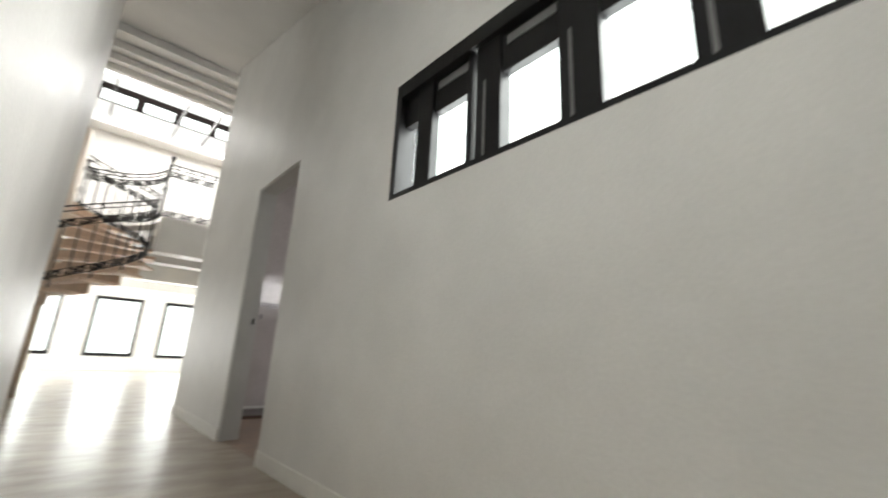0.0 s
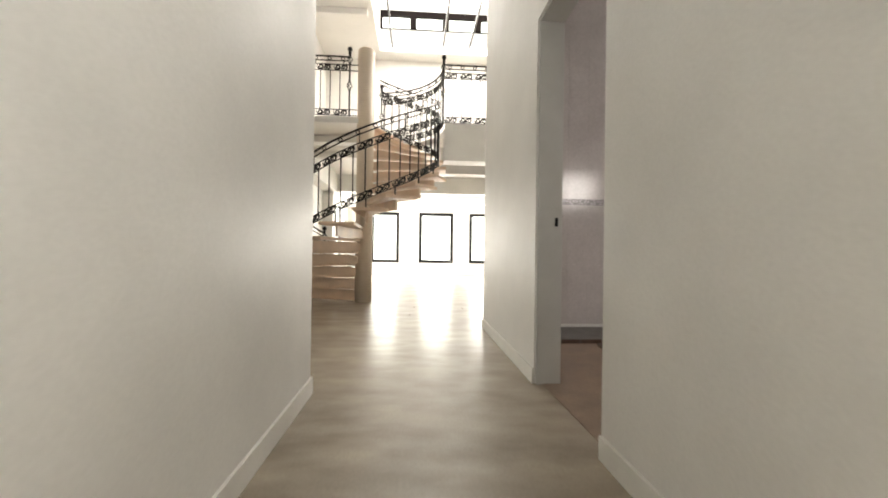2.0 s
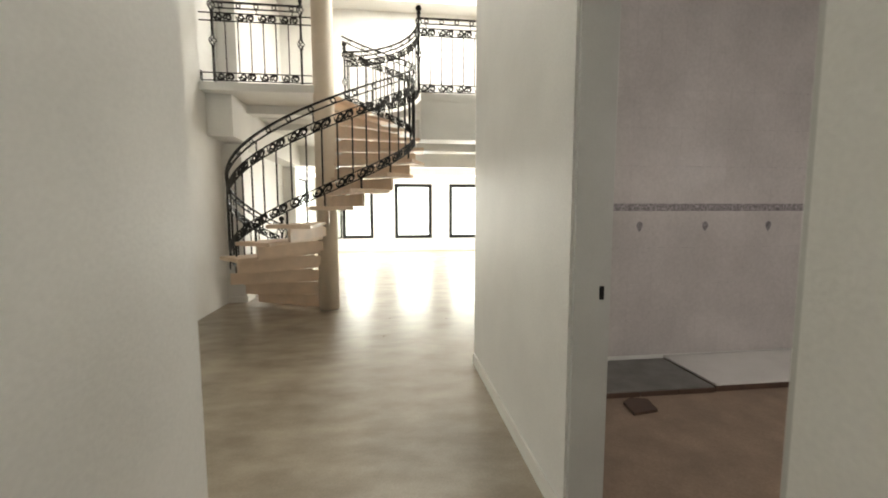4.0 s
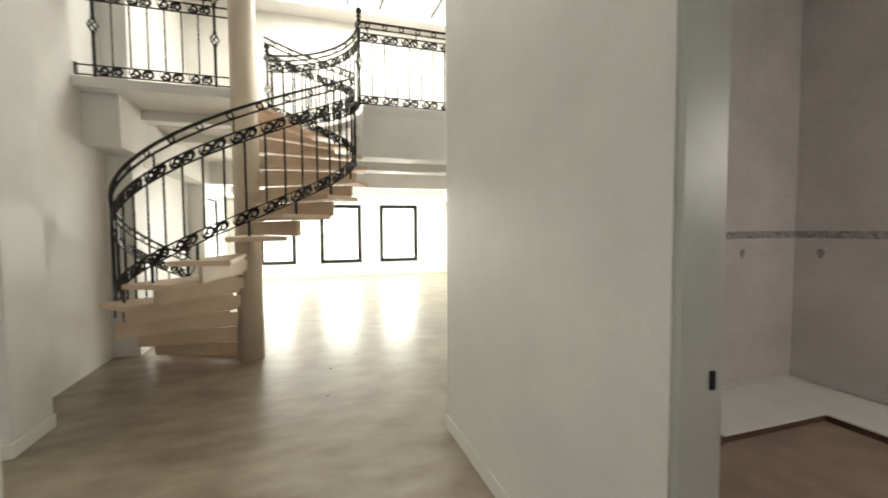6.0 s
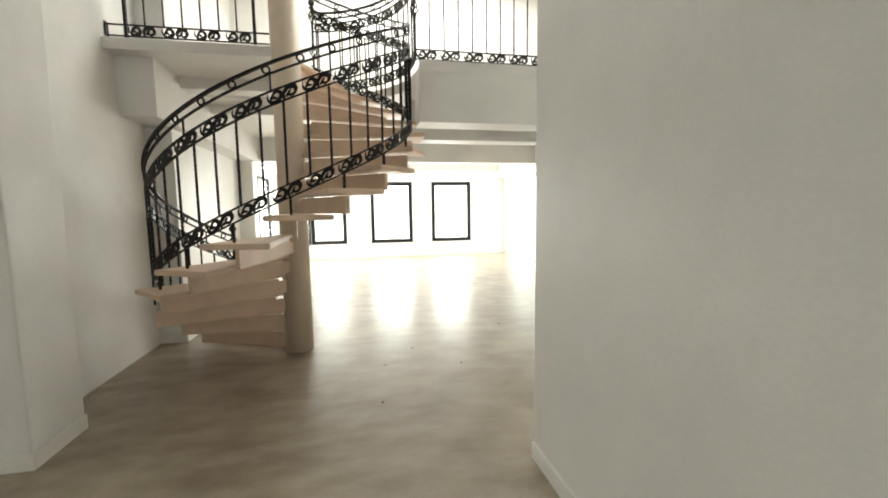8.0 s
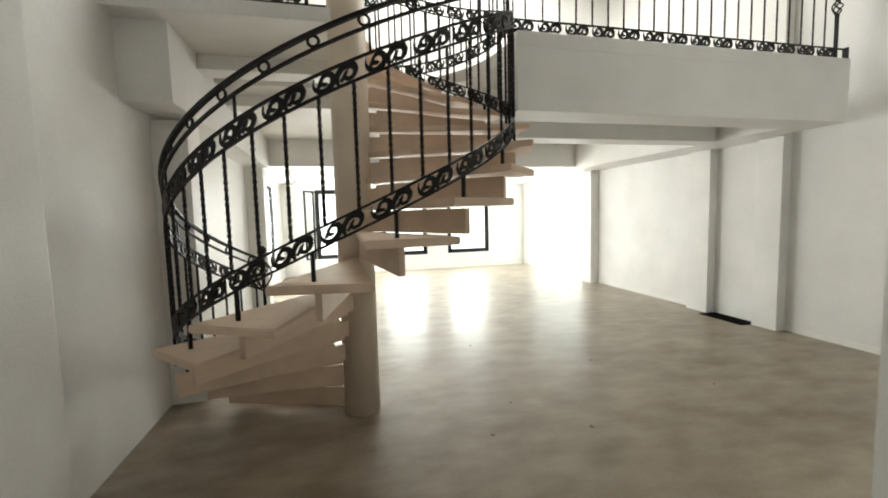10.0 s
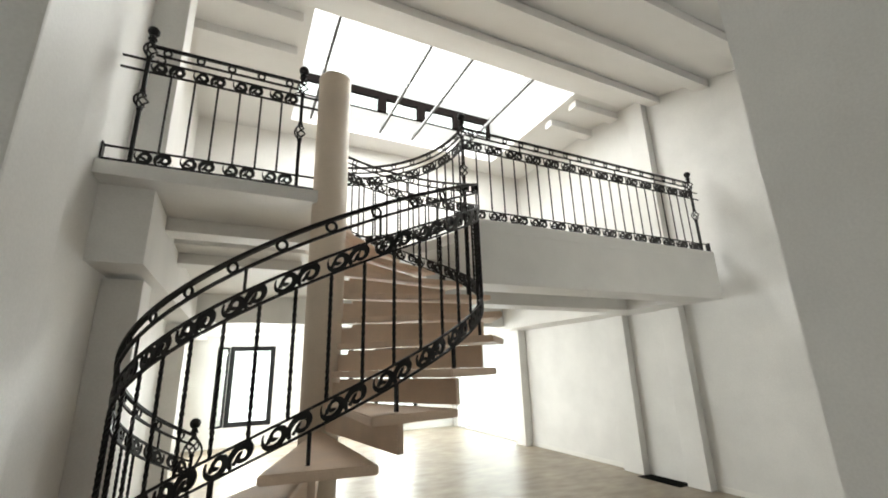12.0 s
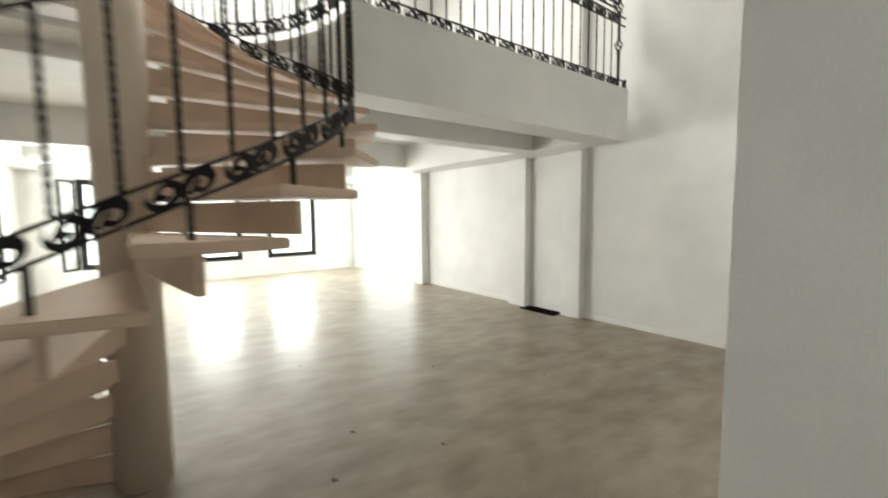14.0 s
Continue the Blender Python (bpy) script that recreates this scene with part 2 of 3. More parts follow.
def holed_wall(name, along, c0, c1, u0, u1, top, holes, label):
    """One wall in one mesh, from c0 to c1 through, u0 to u1 along x or y, with openings (u, u, z, z) cut through it."""
    us = sorted({u0, u1} | {h[0] for h in holes} | {h[1] for h in holes})
    zs = sorted({0.0, top} | {h[2] for h in holes} | {h[3] for h in holes})
    solid = {(i, j) for i in range(len(us) - 1) for j in range(len(zs) - 1)
             if not any(h[0] <= us[i] and us[i + 1] <= h[1] and h[2] <= zs[j] and zs[j + 1] <= h[3] for h in holes)}
    bm, made = bmesh.new(), {}

    def corner(i, j, side):
        if (i, j, side) not in made:
            c = c1 if side else c0
            made[i, j, side] = bm.verts.new((us[i], c, zs[j]) if along == "x" else (c, us[i], zs[j]))
        return made[i, j, side]

    for i, j in sorted(solid):
        for side in (0, 1):
            bm.faces.new([corner(i + a, j + b, side) for a, b in ((0, 0), (1, 0), (1, 1), (0, 1))])
        for di, dj, e0, e1 in ((-1, 0, (0, 0), (0, 1)), (1, 0, (1, 0), (1, 1)), (0, -1, (0, 0), (1, 0)), (0, 1, (0, 1), (1, 1))):
            if (i + di, j + dj) not in solid:
                p, q = (i + e0[0], j + e0[1]), (i + e1[0], j + e1[1])
                bm.faces.new((corner(*p, 0), corner(*q, 0), corner(*q, 1), corner(*p, 1)))
    return tagged(part(name, bm, PLASTER), label, "wall", "", "structure")


# ---- large structure ----
T = 0.17
floor_bm = bmesh.new()
box(floor_bm, -6.2, ROOM_R + 0.3, -4.2, ROOM_BACK + 0.3, -0.2, 0.0)
tagged(part("floor", floor_bm, FLOOR), "worn polished beige concrete floor with soft reflections", "floor", "", "structure")

gb = bmesh.new()
box(gb, -60, 60, -60, 80, -0.6, -0.21)
tagged(part("ground", gb, GROUND), "pale paved ground outside the house", "ground", "", "structure")

# hall right wall, with the doorway and the high window band
WIN_Y0, WIN_Y1, WIN_Z0, WIN_Z1 = -2.2, 1.715, 1.732, 2.52
x0, x1 = HALL_R, HALL_R + T
WALL_TOP = 6.6
holed_wall("wall_hall_east", "y", x0, x1, -4.2, HALL_R_END, WALL_TOP, [(WIN_Y0, WIN_Y1, WIN_Z0, WIN_Z1), (DOOR_Y0, DOOR_Y1, 0.0, DOOR_H)],
           "white plastered hall wall with doorway and high window")
boxes("wall_hall_west", PLASTER, [(HALL_L - T, HALL_L, -4.2, HALL_L_END, 0, WALL_TOP)], 0.0, "white plastered hall wall", "wall")
boxes("wall_hall_south", PLASTER, [(HALL_L - T, HALL_R + T, -4.42, -4.2, 0, WALL_TOP)], 0.0, "white plastered end wall of the hall", "wall")
# side space beyond the hall's west wall
boxes("wall_side_south", PLASTER, [(-6.2, HALL_L - T, HALL_L_END - T, HALL_L_END, 0, WALL_TOP)], 0.0, "white plastered side wall", "wall")
# the opening is unseen, added to let the passage fill through
holed_wall("wall_side_west", "y", -6.4, -6.2, HALL_L_END - T, 7.45, WALL_TOP, [(4.6, 6.6, 0.7, 2.5)], "white plastered side wall")
boxes("wall_pier", PLASTER, [(-6.2, -1.59, 6.93, 7.435, 0, 7.6)], 0.012, "white plastered wall end beside the stair", "wall")
# great room
SW_Y0, SW_Y1, SW_Z0, SW_Z1 = 13.95, 16.45, 0.45, 2.40
a0, a1 = ROOM_L - T, ROOM_L
holed_wall("wall_room_west", "y", a0, a1, 7.435, ROOM_BACK, 7.6, [(SW_Y0, SW_Y1, SW_Z0, SW_Z1)], "white plastered side wall of the great room")
holed_wall("wall_room_east", "y", ROOM_R, ROOM_R + T, HALL_R_END, ROOM_BACK, 7.6, [(13.95, 17.25, 0.0, 2.45)], "white plastered side wall of the great room")
FAR_WINS = [(-1.06, 0.01), (0.77, 2.09), (2.72, 4.03)]
FW_Z0, FW_Z1 = 0.45, 2.38
holed_wall("wall_room_north", "x", ROOM_BACK, ROOM_BACK + T, ROOM_L - T, ROOM_R + T, 7.6, [(w0, w1, FW_Z0, FW_Z1) for w0, w1 in FAR_WINS], "white plastered window wall of the great room")
# bathroom
boxes("wall_bath_north", PLASTER, [(HALL_R + T, ROOM_R + T, BATH_BACK, HALL_R_END, 0, WALL_TOP)], 0.0, "white plastered wall between bathroom and great room", "wall")
boxes("wall_bath_east", PLASTER, [(BATH_R, BATH_R + 0.2, 1.3, BATH_BACK, 0, 3.9)], 0.0, "bathroom outer wall", "wall")
holed_wall("wall_bath_south", "x", 2.4, 2.6, HALL_R + T, BATH_R, 3.9, [(3.3, 4.27, 1.83, 2.55)], "bathroom window wall")
boxes("ceiling_bath", CEILING, [(HALL_R + T, BATH_R + 0.2, 2.4, BATH_BACK, 3.9, 4.05)], 0.0, "white bathroom ceiling", "ceiling")

# pilasters
boxes("pilaster_west", PLASTER, [(ROOM_L, -1.655, 9.46, 9.80, 0, BEAM_Z)], 0.008, "white plastered pilaster under the balcony beam", "pilaster")
boxes("pilaster_east_1", PLASTER, [(5.05, ROOM_R, 9.49, 9.83, 0, BEAM_Z)], 0.008, "white plastered pilaster on the side wall", "pilaster")
boxes("pilaster_east_2", PLASTER, [(5.05, ROOM_R, 10.56, 10.95, 0, BEAM_Z)], 0.008, "white plastered pilaster on the side wall", "pilaster")
boxes("pilaster_east_3", PLASTER, [(4.99, ROOM_R, 13.56, 13.92, 0, BEAM_Z)], 0.008, "white plastered pilaster on the side wall", "pilaster")
boxes("pilaster_west_2", PLASTER, [(ROOM_L, -1.655, 13.1, 13.45, 0, BEAM_Z)], 0.008, "white plastered pilaster on the side wall", "pilaster")

# balcony slab with the round stair well
HOLE_R = 1.41
slab = bmesh.new()
ang0, ang1 = radians(84), radians(-11.0)
arc = [(WELL_X + HOLE_R * math.cos(ang0 + (ang1 - ang0) * i / 24), WELL_Y + HOLE_R * math.sin(ang0 + (ang1 - ang0) * i / 24)) for i in range(25)]
LAND_X, LAND_Y = WELL_X - 0.02, 10.2     # the west landing lies a little higher
outline = [(LAND_X, LAND_Y)] + arc + [(arc[-1][0], SLAB_FRONT), (4.90, SLAB_FRONT), (4.90, 9.5), (ROOM_R, 9.5), (ROOM_R, ROOM_BACK), (ROOM_L, ROOM_BACK), (ROOM_L, LAND_Y)]
prism(slab, outline, SLAB_TOP - 0.12, SLAB_TOP)
tagged(part("balcony_slab", slab, PLASTER), "white balcony floor slab cut round for the stair", "balcony", "", "structure")
LAND_Z0, LAND_Z1 = 3.125, 3.235
boxes("balcony_landing", PLASTER, [(ROOM_L, LAND_X, SLAB_FRONT + 0.06, LAND_Y, LAND_Z0, LAND_Z1)], 0.006, "white landing slab beside the stair column", "balcony")
ST = SLAB_TOP - 0.12
# unseen beige finish added on the slab to cut bounce onto the ceiling
upper = bmesh.new()
prism(upper, [(ROOM_L, LAND_Y + 0.01), (LAND_X - 0.01, LAND_Y + 0.01)] + [(WELL_X + (x - WELL_X) * 1.02, WELL_Y + (y - WELL_Y) * 1.02) for x, y in arc] + [(4.89, 8.95), (4.89, 9.51), (ROOM_R, 9.51), (ROOM_R, 13.3), (ROOM_L, 13.3)], SLAB_TOP, SLAB_TOP + 0.004)
tagged(part("floor_upper", upper, FLOOR), "unseen beige balcony floor added to cut bounced light", "floor", "", "structure")
boxes("beam_front", PLASTER, [(arc[-1][0], 4.90, SLAB_FRONT + 0.001, 9.12, BEAM_Z, ST)], 0.006, "deep white fascia beam under the balcony edge", "beam")
boxes("beam_side_west", PLASTER, [(ROOM_L, -1.59, 8.98, LAND_Y, BEAM_Z + 0.03, LAND_Z0), (ROOM_L, -1.59, LAND_Y, ROOM_BACK, BEAM_Z + 0.03, ST)], 0.0, "white side beam under the balcony", "beam")
boxes("beam_side_east", PLASTER, [(4.5, 4.90, 9.12, 9.5, BEAM_Z, ST), (4.5, ROOM_R, 9.5, ROOM_BACK, BEAM_Z, ST)], 0.0, "white side beam under the balcony", "beam")
boxes("beam_cross_1", PLASTER, [(1.1, 4.5, 9.95, 10.3, BEAM_Z, ST)], 0.006, "white cross beam under the balcony", "beam")
boxes("beam_cross_2", PLASTER, [(-1.59, LAND_X, 9.62, 9.88, LAND_Z0 - 0.13, LAND_Z0)], 0.006, "white cross beam under the landing", "beam")
boxes("beam_cross_5", PLASTER, [(-1.59, WELL_X, 10.6, 10.86, ST - 0.12, ST)], 0.006, "white cross beam under the balcony", "beam")
boxes("beam_cross_3", PLASTER, [(-1.59, 4.5, 13.4, 13.75, BEAM_Z + 0.06, ST)], 0.006, "white cross beam under the balcony", "beam")
boxes("beam_cross_4", PLASTER, [(-1.59, 4.5, 16.0, 16.3, BEAM_Z + 0.06, ST)], 0.006, "white cross beam under the balcony", "beam")

# sloping roof with the light well
hx0, hx1, hy0, hy1 = HOLE
roof = bmesh.new()


def slope_piece(bm, x0, x1, y0, y1, z0, z1, th):
    v = [bm.verts.new(p) for p in ((x0, y0, z0), (x1, y0, z0), (x1, y1, z1), (x0, y1, z1), (x0, y0, z0 + th), (x1, y0, z0 + th), (x1, y1, z1 + th), (x0, y1, z1 + th))]
    for f in ((3, 2, 1, 0), (4, 5, 6, 7), (0, 1, 5, 4), (1, 2, 6, 5), (2, 3, 7, 6), (3, 0, 4, 7)):
        bm.faces.new([v[i] for i in f])


slope_piece(roof, -6.4, ROOM_R + T, -4.4, hy0, roof_z(-4.4), HOLE_Z, 0.2)
slope_piece(roof, -6.4, hx0, hy0, hy1, HOLE_Z, HOLE_Z, 0.2)
slope_piece(roof, hx1, ROOM_R + T, hy0, hy1, HOLE_Z, HOLE_Z, 0.2)
slope_piece(roof, -6.4, ROOM_R + T, hy1, ROOM_BACK + T, HOLE_Z, HOLE_Z, 0.2)
tagged(part("ceiling_roof", roof, CEILING), "white sloping ceiling round a square roof opening", "ceiling", "", "structure")
boxes("wall_upper_north", PLASTER, [(ROOM_L, ROOM_R, 13.3, 13.5, SLAB_TOP, HOLE_Z)], 0.0, "white plastered back wall of the balcony", "wall")
boxes("pilaster_upper_west", PLASTER, [(ROOM_L, -1.655, 9.46, 9.80, LAND_Z1, HOLE_Z - 0.16)], 0.008, "white plastered pilaster on the balcony wall", "pilaster")
boxes("pilaster_upper_east", PLASTER, [(5.05, ROOM_R, 9.52, 9.84, SLAB_TOP, HOLE_Z - 0.14)], 0.008, "white plastered pilaster on the balcony wall", "pilaster")
for i, yy in enumerate((10.12, 10.78)):
    boxes("upper_beam_west_%d" % (i + 1), CEILING, [(ROOM_L, hx0 - 0.12, yy, yy + 0.18, HOLE_Z - 0.14, HOLE_Z - 0.004)], 0.004, "white ceiling beam beside the roof opening", "beam")
    boxes("upper_beam_east_%d" % (i + 1), CEILING, [(hx1 + 0.12, ROOM_R, yy, yy + 0.18, HOLE_Z - 0.14, HOLE_Z - 0.004)], 0.004, "white ceiling beam beside the roof opening", "beam")
WELL_TOP, STRIP_Z0, STRIP_Z1 = 7.62, 6.90, 7.40
boxes("roof_well", CEILING, [(hx0 - 0.1, hx0, hy0, hy1, HOLE_Z + 0.2, WELL_TOP), (hx1, hx1 + 0.1, hy0, hy1, HOLE_Z + 0.2, WELL_TOP), (hx0 - 0.1, hx1 + 0.1, hy0 - 0.1, hy0, HOLE_Z + 0.2, WELL_TOP),
                             (hx0 - 0.1, hx1 + 0.1, hy1, hy1 + 0.1, HOLE_Z + 0.2, STRIP_Z0), (hx0 - 0.1, hx1 + 0.1, hy1, hy1 + 0.1, STRIP_Z1, WELL_TOP)], 0.0, "bright white sides of the roof light well", "ceiling")
for i, yy in enumerate((9.25, 8.45, 7.6, 6.7)):
    bb = bmesh.new()
    slope_piece(bb, -6.2 if yy < 6.5 else ROOM_L, ROOM_R, yy, yy + 0.22, roof_z(yy) - 0.14, roof_z(yy + 0.22) - 0.14, 0.13)
    tagged(part("ceiling_beam_%d" % (i + 1), bb, CEILING), "white beam under the sloping ceiling", "beam", "", "structure")

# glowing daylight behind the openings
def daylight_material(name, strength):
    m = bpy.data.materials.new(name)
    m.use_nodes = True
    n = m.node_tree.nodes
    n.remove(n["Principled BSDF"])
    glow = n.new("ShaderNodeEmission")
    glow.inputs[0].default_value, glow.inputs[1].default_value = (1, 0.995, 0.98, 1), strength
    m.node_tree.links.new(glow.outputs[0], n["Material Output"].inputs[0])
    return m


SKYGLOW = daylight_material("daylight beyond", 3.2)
# dimmer glow, set low so its floor reflection stays weak
DIMGLOW = daylight_material("dimmer daylight beyond", 2.0)


def backdrop(x0, x1, y0, y1, z0, z1, glow=SKYGLOW):
    bm = bmesh.new()
    box(bm, x0, x1, y0, y1, z0, z1)
    tagged(part("backdrop", bm, glow), "overexposed daylight outside", "backdrop", "", "structure")


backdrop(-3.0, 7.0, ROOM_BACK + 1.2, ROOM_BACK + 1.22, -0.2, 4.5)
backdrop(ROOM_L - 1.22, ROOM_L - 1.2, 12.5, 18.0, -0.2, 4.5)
backdrop(-1.6, 5.0, 9.0, 14.4, 8.2, 8.22)
backdrop(-1.6, 5.0, hy1 + 0.7, hy1 + 0.72, 6.6, 8.1)
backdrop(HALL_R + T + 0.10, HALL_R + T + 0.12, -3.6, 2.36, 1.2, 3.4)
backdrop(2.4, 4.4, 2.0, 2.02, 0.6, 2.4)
# added glowing sheet that whitens the east side opening
backdrop(ROOM_R + 1.0, ROOM_R + 1.02, 13.0, 18.2, -0.2, 4.0, DIMGLOW)
# glow behind the added, unseen passage window
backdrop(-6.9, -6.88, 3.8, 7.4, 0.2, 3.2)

# baseboards
BB, BH = 0.014, 0.105
boxes("baseboard_hall_east", TRIM, [(HALL_R - BB, HALL_R, -4.2, DOOR_Y0 - 0.002, 0, BH), (HALL_R - BB, HALL_R, DOOR_Y1 + 0.002, HALL_R_END, 0, BH)], 0.003, "white painted baseboard", "baseboard")
boxes("baseboard_hall_west", TRIM, [(HALL_L, HALL_L + BB, -4.2, HALL_L_END, 0, BH)], 0.003, "white painted baseboard", "baseboard")
boxes("baseboard_side", TRIM, [(-6.2, HALL_L + BB, HALL_L_END, HALL_L_END + BB, 0, BH)], 0.003, "white painted baseboard", "baseboard")
boxes("baseboard_pier", TRIM, [(-6.2, -1.59 + BB, 6.93 - BB, 6.93, 0, BH), (-1.59, -1.59 + BB, 6.93, 7.435, 0, BH)], 0.003, "white painted baseboard", "baseboard")
boxes("baseboard_room_east", TRIM, [(ROOM_R - BB, ROOM_R, HALL_R_END, 9.49, 0, 0.07), (ROOM_R - BB, ROOM_R, 10.95, 13.56, 0, 0.07), (ROOM_R - BB, ROOM_R, 17.26, ROOM_BACK, 0, 0.07)], 0.003, "low white baseboard", "baseboard")
boxes("baseboard_room_west", TRIM, [(ROOM_L, ROOM_L + BB, 9.82, 13.1, 0, 0.07), (ROOM_L, ROOM_L + BB, 13.45, ROOM_BACK, 0, 0.07)], 0.003, "low white baseboard", "baseboard")
boxes("baseboard_room_north", TRIM, [(ROOM_L + BB, ROOM_R - BB, ROOM_BACK - BB, ROOM_BACK, 0, 0.07)], 0.003, "low white baseboard", "baseboard")
boxes("baseboard_pilaster", TRIM, [(ROOM_L, -1.655 + BB, 9.46 - BB, 9.46, 0, 0.09), (-1.655, -1.655 + BB, 9.46, 9.80, 0, 0.09)], 0.003, "low white baseboard", "baseboard")

# doorway lining
frame_bm = bmesh.new()
box(frame_bm, HALL_R + 0.012, HALL_R + T + 0.012, DOOR_Y1 - 0.025, DOOR_Y1, 0, DOOR_H - 0.02, 0.003)
box(frame_bm, HALL_R + 0.012, HALL_R + T + 0.012, DOOR_Y0, DOOR_Y0 + 0.025, 0, DOOR_H - 0.02, 0.003)
box(frame_bm, HALL_R + 0.012, HALL_R + T + 0.012, DOOR_Y0, DOOR_Y1, DOOR_H - 0.02, DOOR_H, 0.003)
door_frame = tagged(part("door_frame_1", frame_bm, JAMB), "pale grey painted door frame without a door", "door frame", "", "structure")
bm = bmesh.new()
box(bm, HALL_R + 0.13, HALL_R + 0.15, DOOR_Y1 - 0.029, DOOR_Y1 - 0.024, 1.09, 1.15, 0.001)
part("latch_plate", bm, LATCH, door_frame, "dark metal latch plate")

# ---- stair ----
def polar(r, deg, z):
    return Vector((r * math.cos(radians(deg)), r * math.sin(radians(deg)), z))


def tread_z(k):
    return 0.21 * k - 0.158


def pitch_line(deg):
    return (deg - START) / STEP * RISE + RISE


def build_stair():
    stair = empty("spiral_stair", (COL_X, COL_Y, 0), "beige cast stone spiral stair winding round a column", "staircase")
    bm = bmesh.new()
    bmesh.ops.create_cone(bm, cap_ends=True, segments=40, radius1=COL_R, radius2=COL_R, depth=4.45, matrix=Matrix.Translation((0, 0, 2.225)))
    es = [e for e in bm.edges if all(v.co.z > 4.4 for v in e.verts)]
    bmesh.ops.bevel(bm, geom=es, offset=0.02, segments=3, affect="EDGES")
    col = part("column", bm, COLUMN, stair, "beige painted round column with a free top", smooth=False)
    for p in col.data.polygons:
        p.use_smooth = abs(p.normal.z) < 0.5
    # one tread, its front edge along angle 0; the lowest ones are shorter, beside the wall
    def tread_mesh(rad):
        tb = bmesh.new()
        back, front = STEP + 1.0, -0.7
        pts = []
        for r, a in ((0.11, front), (rad, front), (rad, back), (0.11, back)):
            if r > 1:
                r = rad / math.cos(radians(a - (front + back) / 2)) * 0.985
            pts.append((r * math.cos(radians(a)), r * math.sin(radians(a))))
        prism(tb, pts, -0.045, 0.0)
        bmesh.ops.bevel(tb, geom=list(tb.edges), offset=0.007, segments=2, affect="EDGES")
        return mesh_of(tb, "tread", STONE)

    tread_me, short_me, wall_me = tread_mesh(1.45), tread_mesh(1.16), tread_mesh(1.16)
    rb = bmesh.new()
    # riser board with a small notch beside the column
    prof = [(0.135, -0.2095), (1.31, -0.2095), (1.31, -0.057), (0.23, -0.057), (0.23, -0.082), (0.135, -0.082)]
    f0 = [rb.verts.new((x, 0.0, z)) for x, z in prof]
    f1 = [rb.verts.new((x, 0.035, z)) for x, z in prof]
    rb.faces.new(f0)
    rb.faces.new(f1[::-1])
    for i in range(6):
        rb.faces.new((f0[i], f1[i], f1[(i + 1) % 6], f0[(i + 1) % 6]))
    riser_me = mesh_of(rb, "riser", STONE)
    lb = bmesh.new()
    box(lb, 0.135, 1.17, 0.0, 0.035, -0.2095, -0.057)
    low_riser = mesh_of(lb, "riser", STONE)
    for k in range(1, TREADS + 1):
        a = START + STEP * (k - 1)
        part("tread", tread_me if k > 4 else short_me if k > 3 else wall_me, None, stair).matrix_local = pose(0, 0, tread_z(k), 0, 0, a)
        # the riser stands back from the nose
        if k > 1:
            part("riser", riser_me if k > 3 else low_riser, None, stair).matrix_local = pose(0, 0, tread_z(k), 0, 0, a + 7.5)
    return stair


build_stair()


# ---- wrought iron railings ----
def scroll_strokes(L, H):
    """Strokes (points, widths) of one leaf-and-scroll ornament in a band L long and H high, from its middle."""
    def spiral(c, dh, a0, turn, radii, widths):
        k = len(radii) - 1
        n = 4 * k
        pts, wid = [], []
        for i in range(n + 1):
            f = i / 4
            q = min(int(f), k - 1)
            u = f - q
            r = (radii[q] * (1 - u) + radii[q + 1] * u) * H
            a = radians(a0 + turn * i / n)
            pts.append((c + r * math.cos(a) * 1.05, dh * H + r * math.sin(a)))
            wid.append(1.18 * H * (widths[q] * (1 - u) + widths[q + 1] * u))
        return pts, wid

    c = 0.215 * L
    strokes = [
        # a leaf that sweeps under, rises and curls in
        spiral(-c, 0.02, 148, 500, (0.62, 0.47, 0.39, 0.345, 0.32, 0.25, 0.15, 0.05), (0.03, 0.17, 0.27, 0.24, 0.18, 0.15, 0.14, 0.2)),
        # its partner, that rises over the top and curls in
        spiral(c, -0.02, 222, -470, (0.60, 0.45, 0.37, 0.345, 0.32, 0.24, 0.14, 0.05), (0.12, 0.26, 0.29, 0.24, 0.18, 0.15, 0.14, 0.2))]
    # leaf tips
    for pts, w in (([(-c - 0.34 * H, -0.16 * H), (-c - 0.30 * H, 0.05 * H), (-c - 0.20 * H, 0.22 * H)], (0.2, 0.14, 0.02)),
                   ([(c + 0.16 * H, 0.28 * H), (c + 0.30 * H, 0.36 * H), (c + 0.36 * H, 0.48 * H)], (0.2, 0.14, 0.02)),
                   ([(c - 0.36 * H, -0.30 * H), (c - 0.22 * H, -0.12 * H), (c - 0.2 * H, 0.06 * H)], (0.2, 0.15, 0.02))):
        strokes.append((pts, [H * q for q in w]))
    return strokes


def scroll_mesh(L, H, place, depth=0.012):
    """The ornament laid on a surface by place(s, h, d)."""
    bm = bmesh.new()
    for pts, wid in scroll_strokes(L, H):
        rings, k = [], len(pts)
        for i, (s, h) in enumerate(pts):
            (sa, ha), (sb, hb) = pts[max(i - 1, 0)], pts[min(i + 1, k - 1)]
            t = Vector((sb - sa, hb - ha)).normalized()
            nx, nz = -t.y * wid[i] / 2, t.x * wid[i] / 2
            q = [(s + nx, h + nz, -depth / 2), (s - nx, h - nz, -depth / 2), (s - nx, h - nz, depth / 2), (s + nx, h + nz, depth / 2)]
            rings.append([bm.verts.new(place(*p)) for p in q])
        for a, b in zip(rings, rings[1:]):
            for j in range(4):
                bm.faces.new((a[j], a[(j + 1) % 4], b[(j + 1) % 4], b[j]))
        bm.faces.new(rings[0][::-1])
        bm.faces.new(rings[-1])
